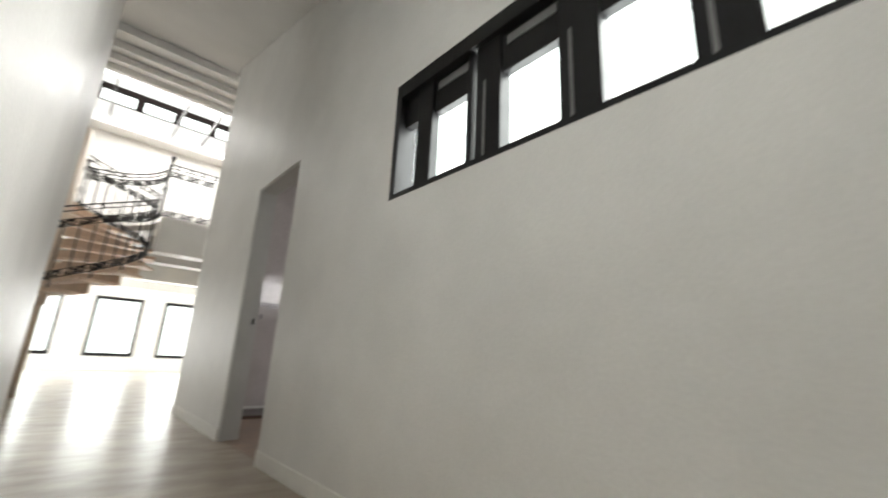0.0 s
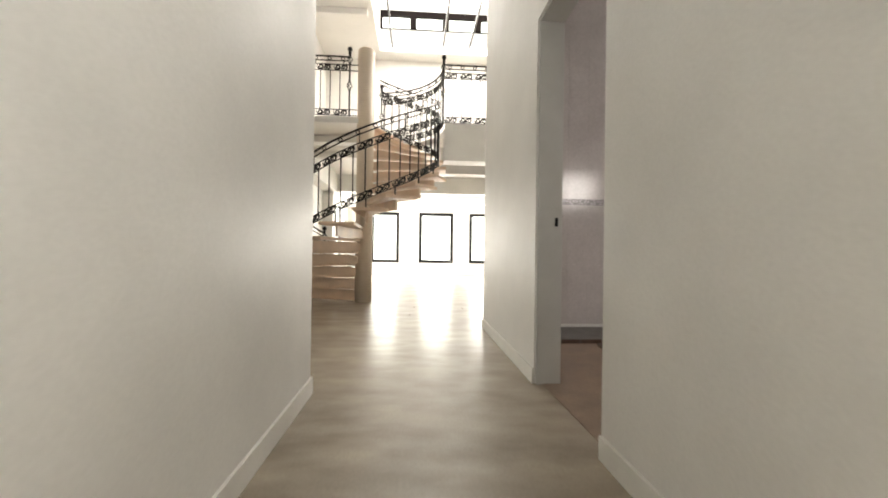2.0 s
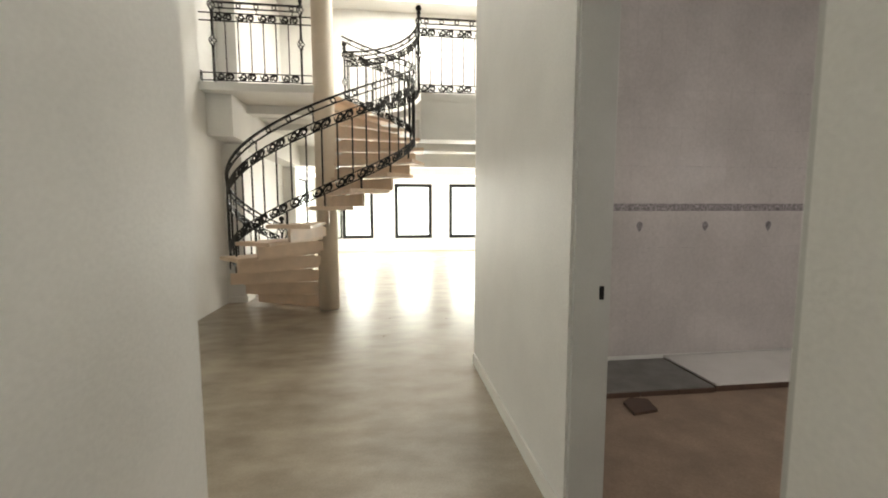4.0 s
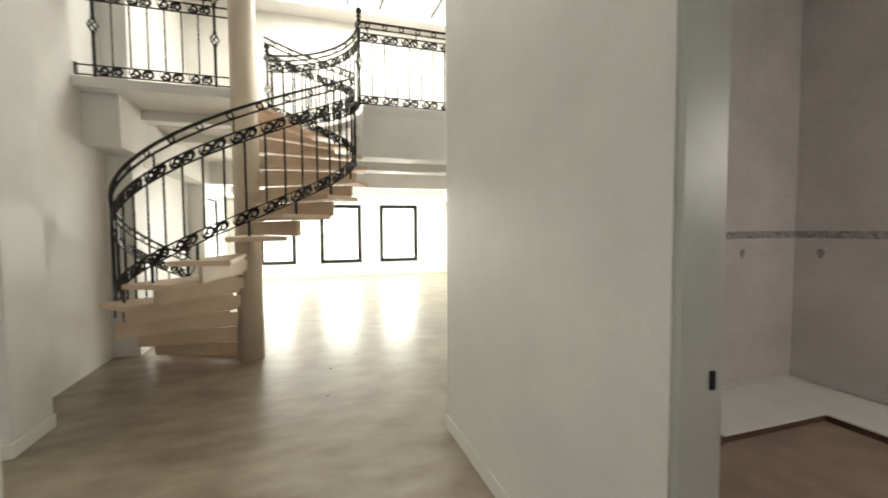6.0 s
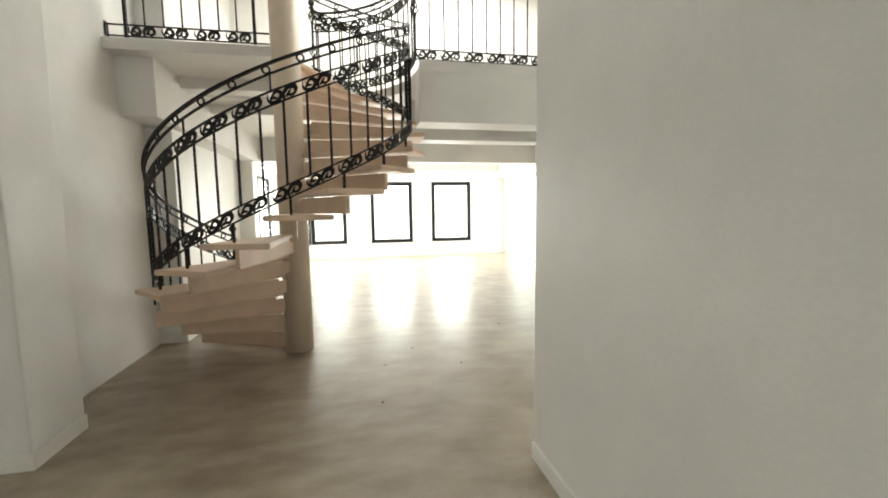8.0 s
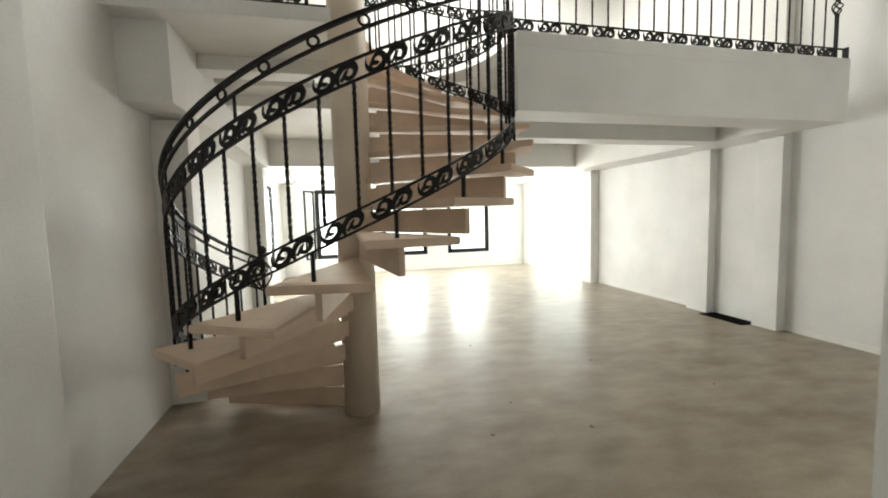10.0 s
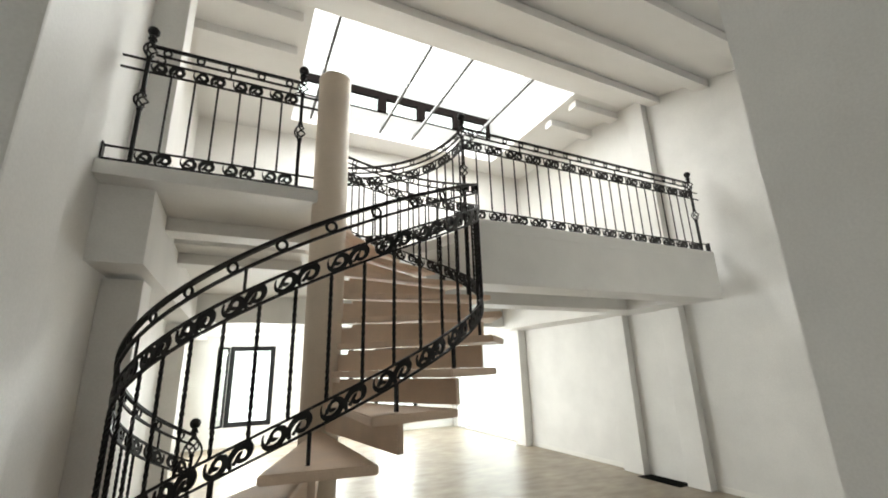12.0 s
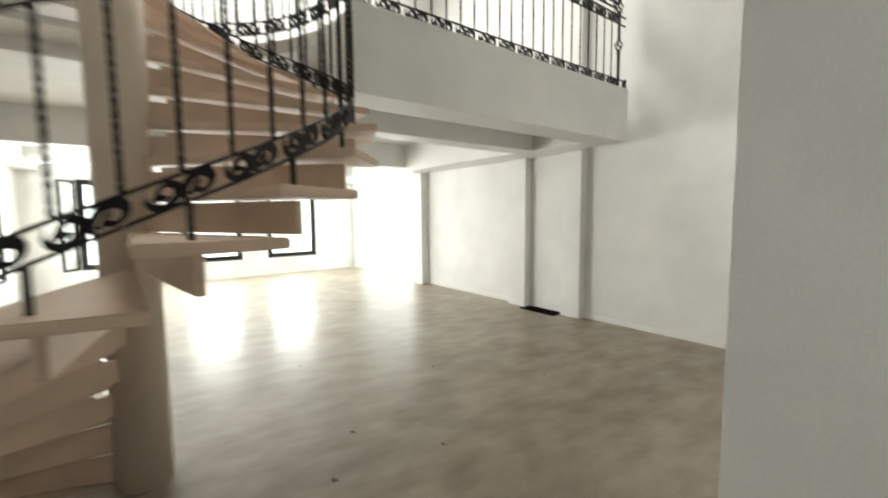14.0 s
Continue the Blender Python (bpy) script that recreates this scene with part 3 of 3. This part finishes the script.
    return mesh_of(bm, "scroll", IRON)


def ring_mesh(r, thick):
    bm = bmesh.new()
    n, m = 14, 6
    vs = [[bm.verts.new(((r + thick * math.cos(2 * math.pi * j / m)) * math.cos(2 * math.pi * i / n), thick * math.sin(2 * math.pi * j / m),
                         (r + thick * math.cos(2 * math.pi * j / m)) * math.sin(2 * math.pi * i / n))) for j in range(m)] for i in range(n)]
    for i in range(n):
        for j in range(m):
            bm.faces.new((vs[i][j], vs[(i + 1) % n][j], vs[(i + 1) % n][(j + 1) % m], vs[i][(j + 1) % m]))
    return mesh_of(bm, "ring", IRON, True)


RING = ring_mesh(0.027, 0.0085)


def ball_mesh(r):
    bm = bmesh.new()
    bmesh.ops.create_uvsphere(bm, u_segments=16, v_segments=10, radius=r)
    bmesh.ops.create_cone(bm, cap_ends=True, segments=12, radius1=r * 0.75, radius2=r * 0.4, depth=r, matrix=Matrix.Translation((0, 0, -r * 1.25)))
    return mesh_of(bm, "ball", IRON, True)


BALL = ball_mesh(0.044)


def basket_mesh(r, h):
    """A cage of four twisted wires with collars."""
    bm = bmesh.new()
    for q in range(4):
        path = [Vector((r * math.sin(math.pi * f) * math.cos(math.pi * q / 2 + f * 3.6), r * math.sin(math.pi * f) * math.sin(math.pi * q / 2 + f * 3.6), -h / 2 + h * f)) for f in [i / 12 for i in range(13)]]
        sweep(bm, path, 0.011, 0.011, Vector((0.3, 0.2, 1)))
    for z in (-h / 2, h / 2):
        bmesh.ops.create_cone(bm, cap_ends=True, segments=12, radius1=0.021, radius2=0.021, depth=0.02, matrix=Matrix.Translation((0, 0, z)))
    return mesh_of(bm, "basket", IRON, True)


BASKET = basket_mesh(0.046, 0.16)


def bar_box(w, d, z0, z1):
    bm = bmesh.new()
    box(bm, -w / 2, w / 2, -d / 2, d / 2, z0, z1)
    return bm


def twisted_bar(w, z0, z1, pitch=0.16):
    """A square bar twisted about its axis."""
    bm = bmesh.new()
    n = max(2, int((z1 - z0) / 0.028))
    rings = []
    for i in range(n + 1):
        z = z0 + (z1 - z0) * i / n
        a = math.pi / 4 + 2 * math.pi * (z - z0) / pitch
        rings.append([bm.verts.new((w * 0.62 * math.cos(a + q * math.pi / 2), w * 0.62 * math.sin(a + q * math.pi / 2), z)) for q in range(4)])
    for a, b in zip(rings, rings[1:]):
        for q in range(4):
            bm.faces.new((a[q], a[(q + 1) % 4], b[(q + 1) % 4], b[q]))
    bm.faces.new(rings[0][::-1])
    bm.faces.new(rings[-1])
    return bm


def add_post(parent, at, height=1.16, mid=0.55, top=True):
    """A square post with two twisted baskets and a ball."""
    bm = bmesh.new()
    w = 0.014
    cuts = [(0, mid - 0.075), (mid + 0.075, height - 0.205), (height - 0.055, height)]
    for a, b in cuts:
        box(bm, -w, w, -w, w, a, b, 0.002)
    p = part("post", bm, IRON, parent)
    p.location = at
    part("basket", BASKET, None, p).location = (0, 0, mid)
    part("basket", BASKET, None, p).location = (0, 0, height - 0.13)
    part("ball", BALL, None, p).location = (0, 0, height + 0.045)
    return p


BAND = 0.104
LOW0, UP0, TOP0, TOP1 = 0.02, 0.815, 0.985, 1.06    # heights of the bands and top rail on level runs


def curl_end(parent, path):
    bm = bmesh.new()
    sweep(bm, path, 0.012, 0.012, Vector((0.01, 1, 0.02)))
    part("end_curl", bm, IRON, parent)


def straight_railing(name, x_a, x_b, y, z, label, n_bal, n_scroll, wall_a=None, wall_b=None, post_a=True, post_b=True, curls=True):
    """A level railing along x on the balcony edge."""
    rail = empty(name, (x_a, y, z), label, "railing")
    L = x_b - x_a
    ends = (wall_a - x_a if wall_a is not None else 0.0, wall_b - x_a if wall_b is not None else L)
    for nm, z, e0, e1, h in (("handrail", TOP1, 0, L, 0.02), ("rail_bar", TOP0, 0.04, L - 0.04, 0.014), ("band_bar", UP0 + BAND, *ends, 0.013), ("band_bar", UP0, *ends, 0.013),
                             ("band_bar", LOW0 + BAND, *ends, 0.013), ("band_bar", LOW0, *ends, 0.013)):
        bm = bmesh.new()
        box(bm, e0, e1, -0.014 if nm == "handrail" else -0.009, 0.014 if nm == "handrail" else 0.009, z - h / 2, z + h / 2, 0.002)
        part(nm, bm, IRON, rail)
    for e in ends:
        if e < -0.01 or e > L + 0.01:
            bm = bmesh.new()
            box(bm, e - 0.004, e + 0.004, -0.03, 0.03, LOW0 - 0.01, LOW0 + BAND + 0.02)
            part("wall_plate", bm, IRON, rail)
    bal = mesh_of(twisted_bar(0.016, LOW0 + BAND, UP0), "baluster", IRON)
    for i in range(n_bal):
        part("baluster", bal, None, rail).location = (L * (i + 1) / (n_bal + 1), 0, 0)
    u = L / n_scroll
    sm = scroll_mesh(u, BAND, lambda s, h, d: Vector((s, d, h)))
    for i in range(n_scroll):
        for z in (LOW0, UP0):
            part("scroll", sm, None, rail).location = (u * (i + 0.5), 0, z + BAND / 2)
    nr = max(3, round(L / 0.23))
    for i in range(nr):
        part("ring", RING, None, rail).location = (L * (i + 0.5) / nr, 0, (TOP0 + TOP1) / 2)
    ns = int(L / 0.8)
    for i in range(ns):
        part("strut", bar_box(0.012, 0.012, UP0 + BAND, TOP0), IRON, rail).location = (L * (i + 1) / (ns + 1), 0, 0)
    for x, d, on in ((0, 1, post_a), (L, -1, post_b)):
        if on:
            add_post(rail, (x, 0, 0), 1.15)
        if curls:
            curl_end(rail, [Vector((x + d * (0.075 + rr * math.cos(a) * -1), 0, TOP0 - 0.045 + rr * math.sin(a))) for a, rr in [(math.pi / 2 - 0.0 - q * 0.42 * -1, 0.045 - 0.0028 * q) for q in range(12)]])
    return rail


RAIL_Y = 8.87
straight_railing("balcony_railing", -1.76, -0.58, RAIL_Y, RAIL_Z + 0.065, "short black wrought iron balcony railing between wall and column", 6, 4, wall_a=ROOM_L + 0.01, wall_b=COL_X - COL_R + 0.01)
straight_railing("balcony_railing", 1.086, 4.90, RAIL_Y, RAIL_Z, "long black wrought iron balcony railing ending at the side wall", 22, 14, wall_b=5.05)


def arc_bar(bm, r, a0, a1, zf, w, h, n):
    path = [polar(r, a0 + (a1 - a0) * i / n, zf(a0 + (a1 - a0) * i / n)) for i in range(n + 1)]
    sweep(bm, path, w, h)


def curved_railing(name, label, centre, r, a0, a1, base, heights, n_bal, scroll_deg, legs=(), dz_per_deg=0.0):
    """A railing on an arc round the column; base(angle) is the height that it follows."""
    rail = empty(name, (*centre, 0), label, "railing")
    low, up, t0, t1 = heights
    n = max(8, int(abs(a1 - a0) / 3))
    for nm, off, w, h in (("handrail", t1, 0.03, 0.02), ("rail_bar", t0, 0.018, 0.015), ("band_bar", up + BAND, 0.018, 0.013), ("band_bar", up, 0.018, 0.013),
                          ("band_bar", low + BAND, 0.018, 0.013), ("band_bar", low, 0.018, 0.013)):
        bm = bmesh.new()
        arc_bar(bm, r, a0, a1, lambda a: base(a) + off, w, h, n)
        part(nm, bm, IRON, rail)
    bal = mesh_of(twisted_bar(0.019, low + BAND, up), "baluster", IRON)
    for i in range(n_bal):
        a = a0 + (a1 - a0) * (i + 0.5) / n_bal
        part("baluster", bal, None, rail).matrix_local = Matrix.Translation(polar(r, a, base(a))) @ pose(0, 0, 0, 0, 0, a)
    ns = round(abs(a1 - a0) / scroll_deg)
    du = (a1 - a0) / ns
    Lu = abs(radians(du)) * r
    sm = scroll_mesh(Lu, BAND, lambda s, h, d: polar(r + d, math.degrees(s / r), h + dz_per_deg * math.degrees(s / r)))
    for i in range(ns):
        a = a0 + du * (i + 0.5)
        for z in (low, up):
            part("scroll", sm, None, rail).matrix_local = pose(0, 0, base(a) + z + BAND / 2, 0, 0, a)
    nr = round(abs(a1 - a0) * radians(1) * r / 0.255)
    for i in range(nr):
        a = a0 + (a1 - a0) * (i + 0.5) / nr
        part("ring", RING, None, rail).matrix_local = Matrix.Translation(polar(r, a, base(a) + (t0 + t1) / 2)) @ pose(0, 0, 0, 0, 0, a + 90)
    for i in range(int(ns / 3) + 1):
        a = a0 + (a1 - a0) * (i + 0.5) / (int(ns / 3) + 1)
        part("strut", bar_box(0.012, 0.012, up + BAND, t0), IRON, rail).matrix_local = Matrix.Translation(polar(r, a, base(a))) @ pose(0, 0, 0, 0, 0, a)
    for a, drop in legs:
        part("leg", bar_box(0.019, 0.019, drop, low), IRON, rail).matrix_local = Matrix.Translation(polar(r, a, base(a))) @ pose(0, 0, 0, 0, 0, a)
    return rail


# guard round the stair well, on the balcony
guard = curved_railing("stairwell_railing", "curved black wrought iron guard round the stair well", (WELL_X, WELL_Y), 1.37, -4.5, 84, lambda a: RAIL_Z, (LOW0, UP0, TOP0, TOP1), 14, 11.5)
add_post(guard, polar(1.37, 84, RAIL_Z), 1.15)
# stair rail
END_A = START + STEP * TREADS
legs = []
for k in range(1, TREADS + 1):
    a = START + STEP * (k - 0.62)
    legs.append((a, tread_z(k) - pitch_line(a)))
stair_rail = curved_railing("stair_railing", "black wrought iron stair railing rising in a spiral", (COL_X, COL_Y), RAIL_R, START - 2, END_A, pitch_line, (-0.012, 0.738, 0.972, 1.05), 40, 11.4, legs, RISE / STEP)
add_post(stair_rail, polar(RAIL_R, START - 2, tread_z(1)), 1.23, 0.62)
# scroll brackets at the newel
for s in (-1, 1):
    bm = bmesh.new()
    arcp = [polar(RAIL_R, START - 2 + s * (0.5 + 3.6 * math.sin(math.pi * f)), tread_z(1) + 1.17 - 0.27 * f) for f in [i / 14 for i in range(15)]]
    sweep(bm, arcp, 0.012, 0.012, Vector((0.5, 0.5, 0.02)))
    part("scroll_bracket", bm, IRON, stair_rail)

# ---- windows ----
def framed_window(name, m, w, h, label, lights=1, fr=0.05, dep=0.06):
    """A window in its opening: frame, panes; local x along the wall, z up, y through it."""
    win = new(name)
    win.matrix_world = m
    tagged(win, label, "window", "", "structure")
    bm = bmesh.new()
    box(bm, 0, w, 0, dep, 0, fr), box(bm, 0, w, 0, dep, h - fr, h), box(bm, 0, fr, 0, dep, fr, h - fr), box(bm, w - fr, w, 0, dep, fr, h - fr)
    part("window_frame", bm, ALU, win)
    lw = (w - 2 * fr) / lights
    for i in range(lights):
        x = fr + lw * i
        if i:
            bm = bmesh.new()
            box(bm, x - fr / 2, x + fr / 2, 0, dep, fr, h - fr)
            part("mullion", bm, ALU, win)
        bm = bmesh.new()
        box(bm, x + 0.004, x + lw - 0.004, dep * 0.45, dep * 0.55, fr + 0.003, h - fr - 0.003)
        pane = part("pane", bm, GLASS, win)
        pane.visible_shadow = False
    return win


for i, (w0, w1) in enumerate(FAR_WINS):
    framed_window("window_%d" % (i + 1), pose(w0, ROOM_BACK + 0.02, FW_Z0), w1 - w0, FW_Z1 - FW_Z0, "black framed window in the far wall, bright daylight outside", 1, 0.115)
win_side = framed_window("window_4", pose(ROOM_L - 0.08, SW_Y0, SW_Z0, 0, 0, 90), SW_Y1 - SW_Y0, SW_Z1 - SW_Z0, "black framed window in the side wall", 2, 0.06)
# unseen window added round the passage fill lamp
framed_window("window_7", pose(-6.28, 4.6, 0.7, 0, 0, 90), 2.0, 1.8, "unseen black framed window added at the end of the side passage", 2, 0.05)
# glazed opening added where the east wall is blown out white
side_opening = new("window_8")
side_opening.matrix_world = pose(ROOM_R + 0.06, 13.95, 0, 0, 0, 90)
tagged(side_opening, "wide white framed glazed opening in the side wall", "window", "", "structure")
bm = bmesh.new()
box(bm, 0, 3.3, 0, 0.05, 0, 0.04), box(bm, 0, 3.3, 0, 0.05, 2.39, 2.45), box(bm, 0, 0.06, 0, 0.05, 0.04, 2.39), box(bm, 3.24, 3.3, 0, 0.05, 0.04, 2.39)
part("window_frame", bm, TRIM, side_opening)
for i in range(2):
    bm = bmesh.new()
    box(bm, 0.064 + 1.586 * i, 1.646 + 1.586 * i, 0.02, 0.026, 0.043, 2.387)
    part("pane", bm, GLASS, side_opening).visible_shadow = False
# casement leaf standing open at the first far window
leaf = empty("window_leaf", (-1.09, ROOM_BACK - 0.03, FW_Z0 + 0.02), "black framed glazed casement leaf standing open", "window leaf")
leaf.rotation_euler = (0, 0, radians(-127))
bm = bmesh.new()
LW, LH = 0.38, 1.88
box(bm, 0, LW, -0.02, 0.02, 0, 0.04), box(bm, 0, LW, -0.02, 0.02, LH - 0.04, LH), box(bm, 0, 0.035, -0.02, 0.02, 0.04, LH - 0.04), box(bm, LW - 0.035, LW, -0.02, 0.02, 0.04, LH - 0.04)
part("leaf_frame", bm, ALU, leaf)
bm = bmesh.new()
box(bm, 0.036, LW - 0.036, -0.003, 0.003, 0.041, LH - 0.041)
part("pane", bm, GLASS, leaf).visible_shadow = False


# high window band in the hall: sliding sashes in a deep black frame
hallwin = new("window_5")
hallwin.matrix_world = pose(HALL_R + 0.03, WIN_Y1, WIN_Z0, 0, 0, -90)
tagged(hallwin, "wide black framed high window in the hall wall", "window", "", "structure")
HW, HH = WIN_Y1 - WIN_Y0, WIN_Z1 - WIN_Z0
bm = bmesh.new()
box(bm, 0, HW, -0.03, 0.14, 0, 0.032), box(bm, 0, HW, -0.03, 0.14, HH - 0.10, HH), box(bm, 0, 0.05, -0.03, 0.14, 0.032, HH - 0.10), box(bm, HW - 0.05, HW, -0.03, 0.14, 0.032, HH - 0.10)
part("window_frame", bm, ALU, hallwin)
# upright bars between the panes: from, to, depth, measured along the band
STILES = ((0.195, 0.33, 0.06), (0.612, 0.648, 0.05), (0.681, 0.84, 0.08), (1.163, 1.348, 0.09), (1.661, 1.849, 0.09), (2.35, 2.54, 0.09), (2.9, 3.05, 0.08), (3.45, 3.55, 0.06))
for s0, s1, d in STILES:
    bm = bmesh.new()
    box(bm, s0, s1, 0.0, d, 0.032, HH - 0.10, 0.006)
    part("sash_stile", bm, ALU, hallwin)
    # a pale line on each wide stile stands in for its glint
    if s1 - s0 > 0.15:
        bm = bmesh.new()
        box(bm, s0 + 0.05, s0 + 0.066, -0.004, 0.0, 0.04, HH - 0.32, 0.001)
        part("stile_glint", bm, STRIP, hallwin, "pale line drawn as a glint on the stile")
# deep head rail with a pale grey strip over each pane
for (a0_, a1_, _), (b0_, b1_, _) in zip(STILES, STILES[1:]):
    if b0_ - a1_ < 0.1:
        continue
    bm = bmesh.new()
    box(bm, a1_, b0_, 0.02, 0.07, 0.475, HH - 0.10, 0.004)
    part("head_rail", bm, ALU, hallwin)
    bm = bmesh.new()
    box(bm, a1_ + 0.03, b0_ - 0.01, 0.012, 0.02, 0.615, 0.665, 0.002)
    part("pale_strip", bm, STRIP, hallwin, "pale grey strip")
bm = bmesh.new()
box(bm, 0.05, 0.195, 0.02, 0.07, 0.49, HH - 0.10, 0.004)
part("head_rail", bm, ALU, hallwin)
bm = bmesh.new()
box(bm, 0.051, HW - 0.051, 0.1, 0.106, 0.033, HH - 0.101)
part("pane", bm, GLASS, hallwin).visible_shadow = False

# strip of small windows high in the light well
strip = new("window_6")
strip.matrix_world = pose(hx0, hy1, STRIP_Z0)
tagged(strip, "strip of small dark framed windows high in the light well", "window", "", "structure")
SWD, SH = hx1 - hx0, STRIP_Z1 - STRIP_Z0
bm = bmesh.new()
box(bm, 0, SWD, -0.03, 0.08, SH - 0.14, SH), box(bm, 0, SWD, -0.01, 0.08, 0, 0.03), box(bm, 0, 0.06, -0.02, 0.08, 0.03, SH - 0.14), box(bm, SWD - 0.06, SWD, -0.02, 0.08, 0.03, SH - 0.14)
part("window_frame", bm, SHADE_FRAME, strip)
for i in range(4):
    xm = SWD * (i + 1) / 5
    bm = bmesh.new()
    box(bm, xm - 0.09, xm + 0.09, -0.05, 0.06, 0.03, SH - 0.14, 0.008)
    part("mullion", bm, SHADE_FRAME, strip)
for i in range(5):
    bm = bmesh.new()
    box(bm, SWD * i / 5 + 0.08, SWD * (i + 1) / 5 - 0.08, 0.03, 0.036, 0.03, SH - 0.14)
    part("pane", bm, GLASS, strip).visible_shadow = False

# thin bars across the roof opening
for xm in (-0.06, 1.29, 1.99, 3.16):
    bm = bmesh.new()
    box(bm, xm - 0.02, xm + 0.02, hy0 + 0.003, hy1 - 0.12, HOLE_Z + 0.03, HOLE_Z + 0.09, 0.003)
    tagged(part("roof_bar", bm, METAL), "thin metal bar across the roof opening", "bar", "bars of the roof opening")

# thin near-black strip on the floor between two pilasters
bm = bmesh.new()
box(bm, 4.9, 5.185, 9.84, 10.55, 0.0, 0.008, 0.002)
tagged(part("floor_strip", bm, DARK), "thin black strip on the floor between pilasters", "vent")

# smooth pale floor of the entry, laid up to a straight edge across the hall
bm = bmesh.new()
box(bm, 0.002, HALL_R - 0.002, -4.15, 2.27, 0.0, 0.005, 0.002)
tagged(part("floor_entry", bm, ENTRY), "smooth pale beige entry floor with a straight edge", "floor", "", "structure")

# ---- bathroom ----
boxes("floor_bath", BATHFLOOR, [(HALL_R + 0.06, BATH_R, 2.6, BATH_BACK, 0.0, 0.006)], 0.0, "brown bathroom floor", "floor")
plinth = empty("shower_ledge", (3.26, 5.485, 0), "low white ledge with a brown edge along the bathroom walls", "ledge")
L_SHAPE = [(0, 0), (1.10, 0), (1.10, -2.85), (BATH_R - 3.27, -2.85), (BATH_R - 3.27, 0.672), (0, 0.672)]
bm = bmesh.new()
prism(bm, [(x + (0.008 if x in (0, 1.10) else 0), y + (0.008 if y == 0 else 0)) for x, y in L_SHAPE], 0.006, 0.058)
part("brown_edge", bm, BRICKY, plinth, "dark brown tile edge")
bm = bmesh.new()
prism(bm, L_SHAPE, 0.058, 0.072)
part("ledge_top", bm, LEDGE, plinth, "smooth white top")
kerb = empty("screed_kerb", (HALL_R + T + 0.01, 5.49, 0), "low kerb of bare grey screed with a brown tile edge", "kerb")
KW = 3.255 - HALL_R - T - 0.01
bm = bmesh.new()
prism(bm, [(0, 0.01), (0.45, 0.0), (0.9, 0.012), (KW, 0.004), (KW, 0.66), (0, 0.66)], 0.006, 0.05)
part("screed", bm, SCREED, kerb, "rough bare grey screed top")
for q in range(5):
    bm = bmesh.new()
    box(bm, KW * q / 5 + 0.004, KW * (q + 1) / 5 - 0.004, -0.014, 0.0 - 0.001 * (q % 2), 0.007, 0.046, 0.003)
    part("edge_tile", bm, BRICKY, kerb, "brown tile edge")
bm = bmesh.new()
prism(bm, [(0, 0), (0.2, 0.03), (0.23, 0.2), (0.11, 0.24), (0.02, 0.18)], 0, 0.022)
tagged(part("tile_offcut", bm, BRICKY), "broken brown tile lying on the bathroom floor", "tile").matrix_world = pose(2.38, 5.2, 0.006)

# wall tiles: shared meshes, joints left open over the plaster
TW, TH, JOINT = 0.24, 0.346, 0.0006
tb = bmesh.new()
box(tb, 0, TW - JOINT, -0.008, 0, 0, TH - JOINT, 0.0012)
tile_me = mesh_of(tb, "tile", TILE)
bb = bmesh.new()
box(bb, 0, TW - JOINT, -0.010, 0, 0, 0.07 - JOINT, 0.0012)
border_me = mesh_of(bb, "border_tile", BORDER)
db = bmesh.new()
prism(db, [(0.0, -0.055), (0.018, -0.03), (0.03, 0.0), (0.026, 0.03), (0.0, 0.045), (-0.026, 0.03), (-0.03, 0.0), (-0.018, -0.03)], 0, 0.003)
motif_me = mesh_of(db, "tile_motif", MOTIF)


def tile_wall(name, m, width, rows_below, rows_above, label, z0):
    wall = new(name)
    wall.matrix_world = m
    tagged(wall, label, "tiling", "", "structure")
    n = int(width / TW) + 1
    zb = z0 + rows_below * TH
    for i in range(n):
        if (i + 1) * TW > width + 0.02:
            continue
        for r in range(rows_below):
            part("tile", tile_me, None, wall).location = (i * TW, 0, z0 + r * TH)
        part("border_tile", border_me, None, wall).location = (i * TW, 0, zb)
        for r in range(rows_above):
            part("tile", tile_me, None, wall).location = (i * TW, 0, zb + 0.07 + r * TH)
    for q in range(4):
        x = width - 0.72 - 0.67 * q if name == "tiling_north" else 0.22 + 0.68 * q
        part("tile_motif", motif_me, None, wall).matrix_local = pose(x, -0.008, zb - 0.14, 90)


tile_wall("tiling_north", pose(BATH_R - 14 * TW, BATH_BACK, 0), 14 * TW, 4, 7, "glazed grey lilac wall tiles with a patterned border", 0.085)
tile_wall("tiling_east", pose(BATH_R, BATH_BACK - 0.01, 0, 0, 0, -90), 12 * TW, 4, 7, "glazed grey lilac wall tiles with a patterned border", 0.085)

# crumbs of plaster and dirt on the floor
random.seed(4)
for cx, cy in ((0.62, 8.15), (1.38, 8.05), (0.55, 7.35), (0.95, 8.6), (2.2, 9.3), (1.1, 10.2), (2.9, 8.4)):
    bm = bmesh.new()
    pts = []
    for q in range(6):
        a = q * math.pi / 3 + random.uniform(-0.3, 0.3)
        pts.append((random.uniform(0.008, 0.02) * math.cos(a), random.uniform(0.008, 0.022) * math.sin(a)))
    prism(bm, pts, 0, random.uniform(0.003, 0.006))
    ob = tagged(part("crumb", bm, BRICKY), "small dark crumb of dirt lying on the floor", "debris", "crumbs on the floor")
    ob.location = (cx, cy, 0)
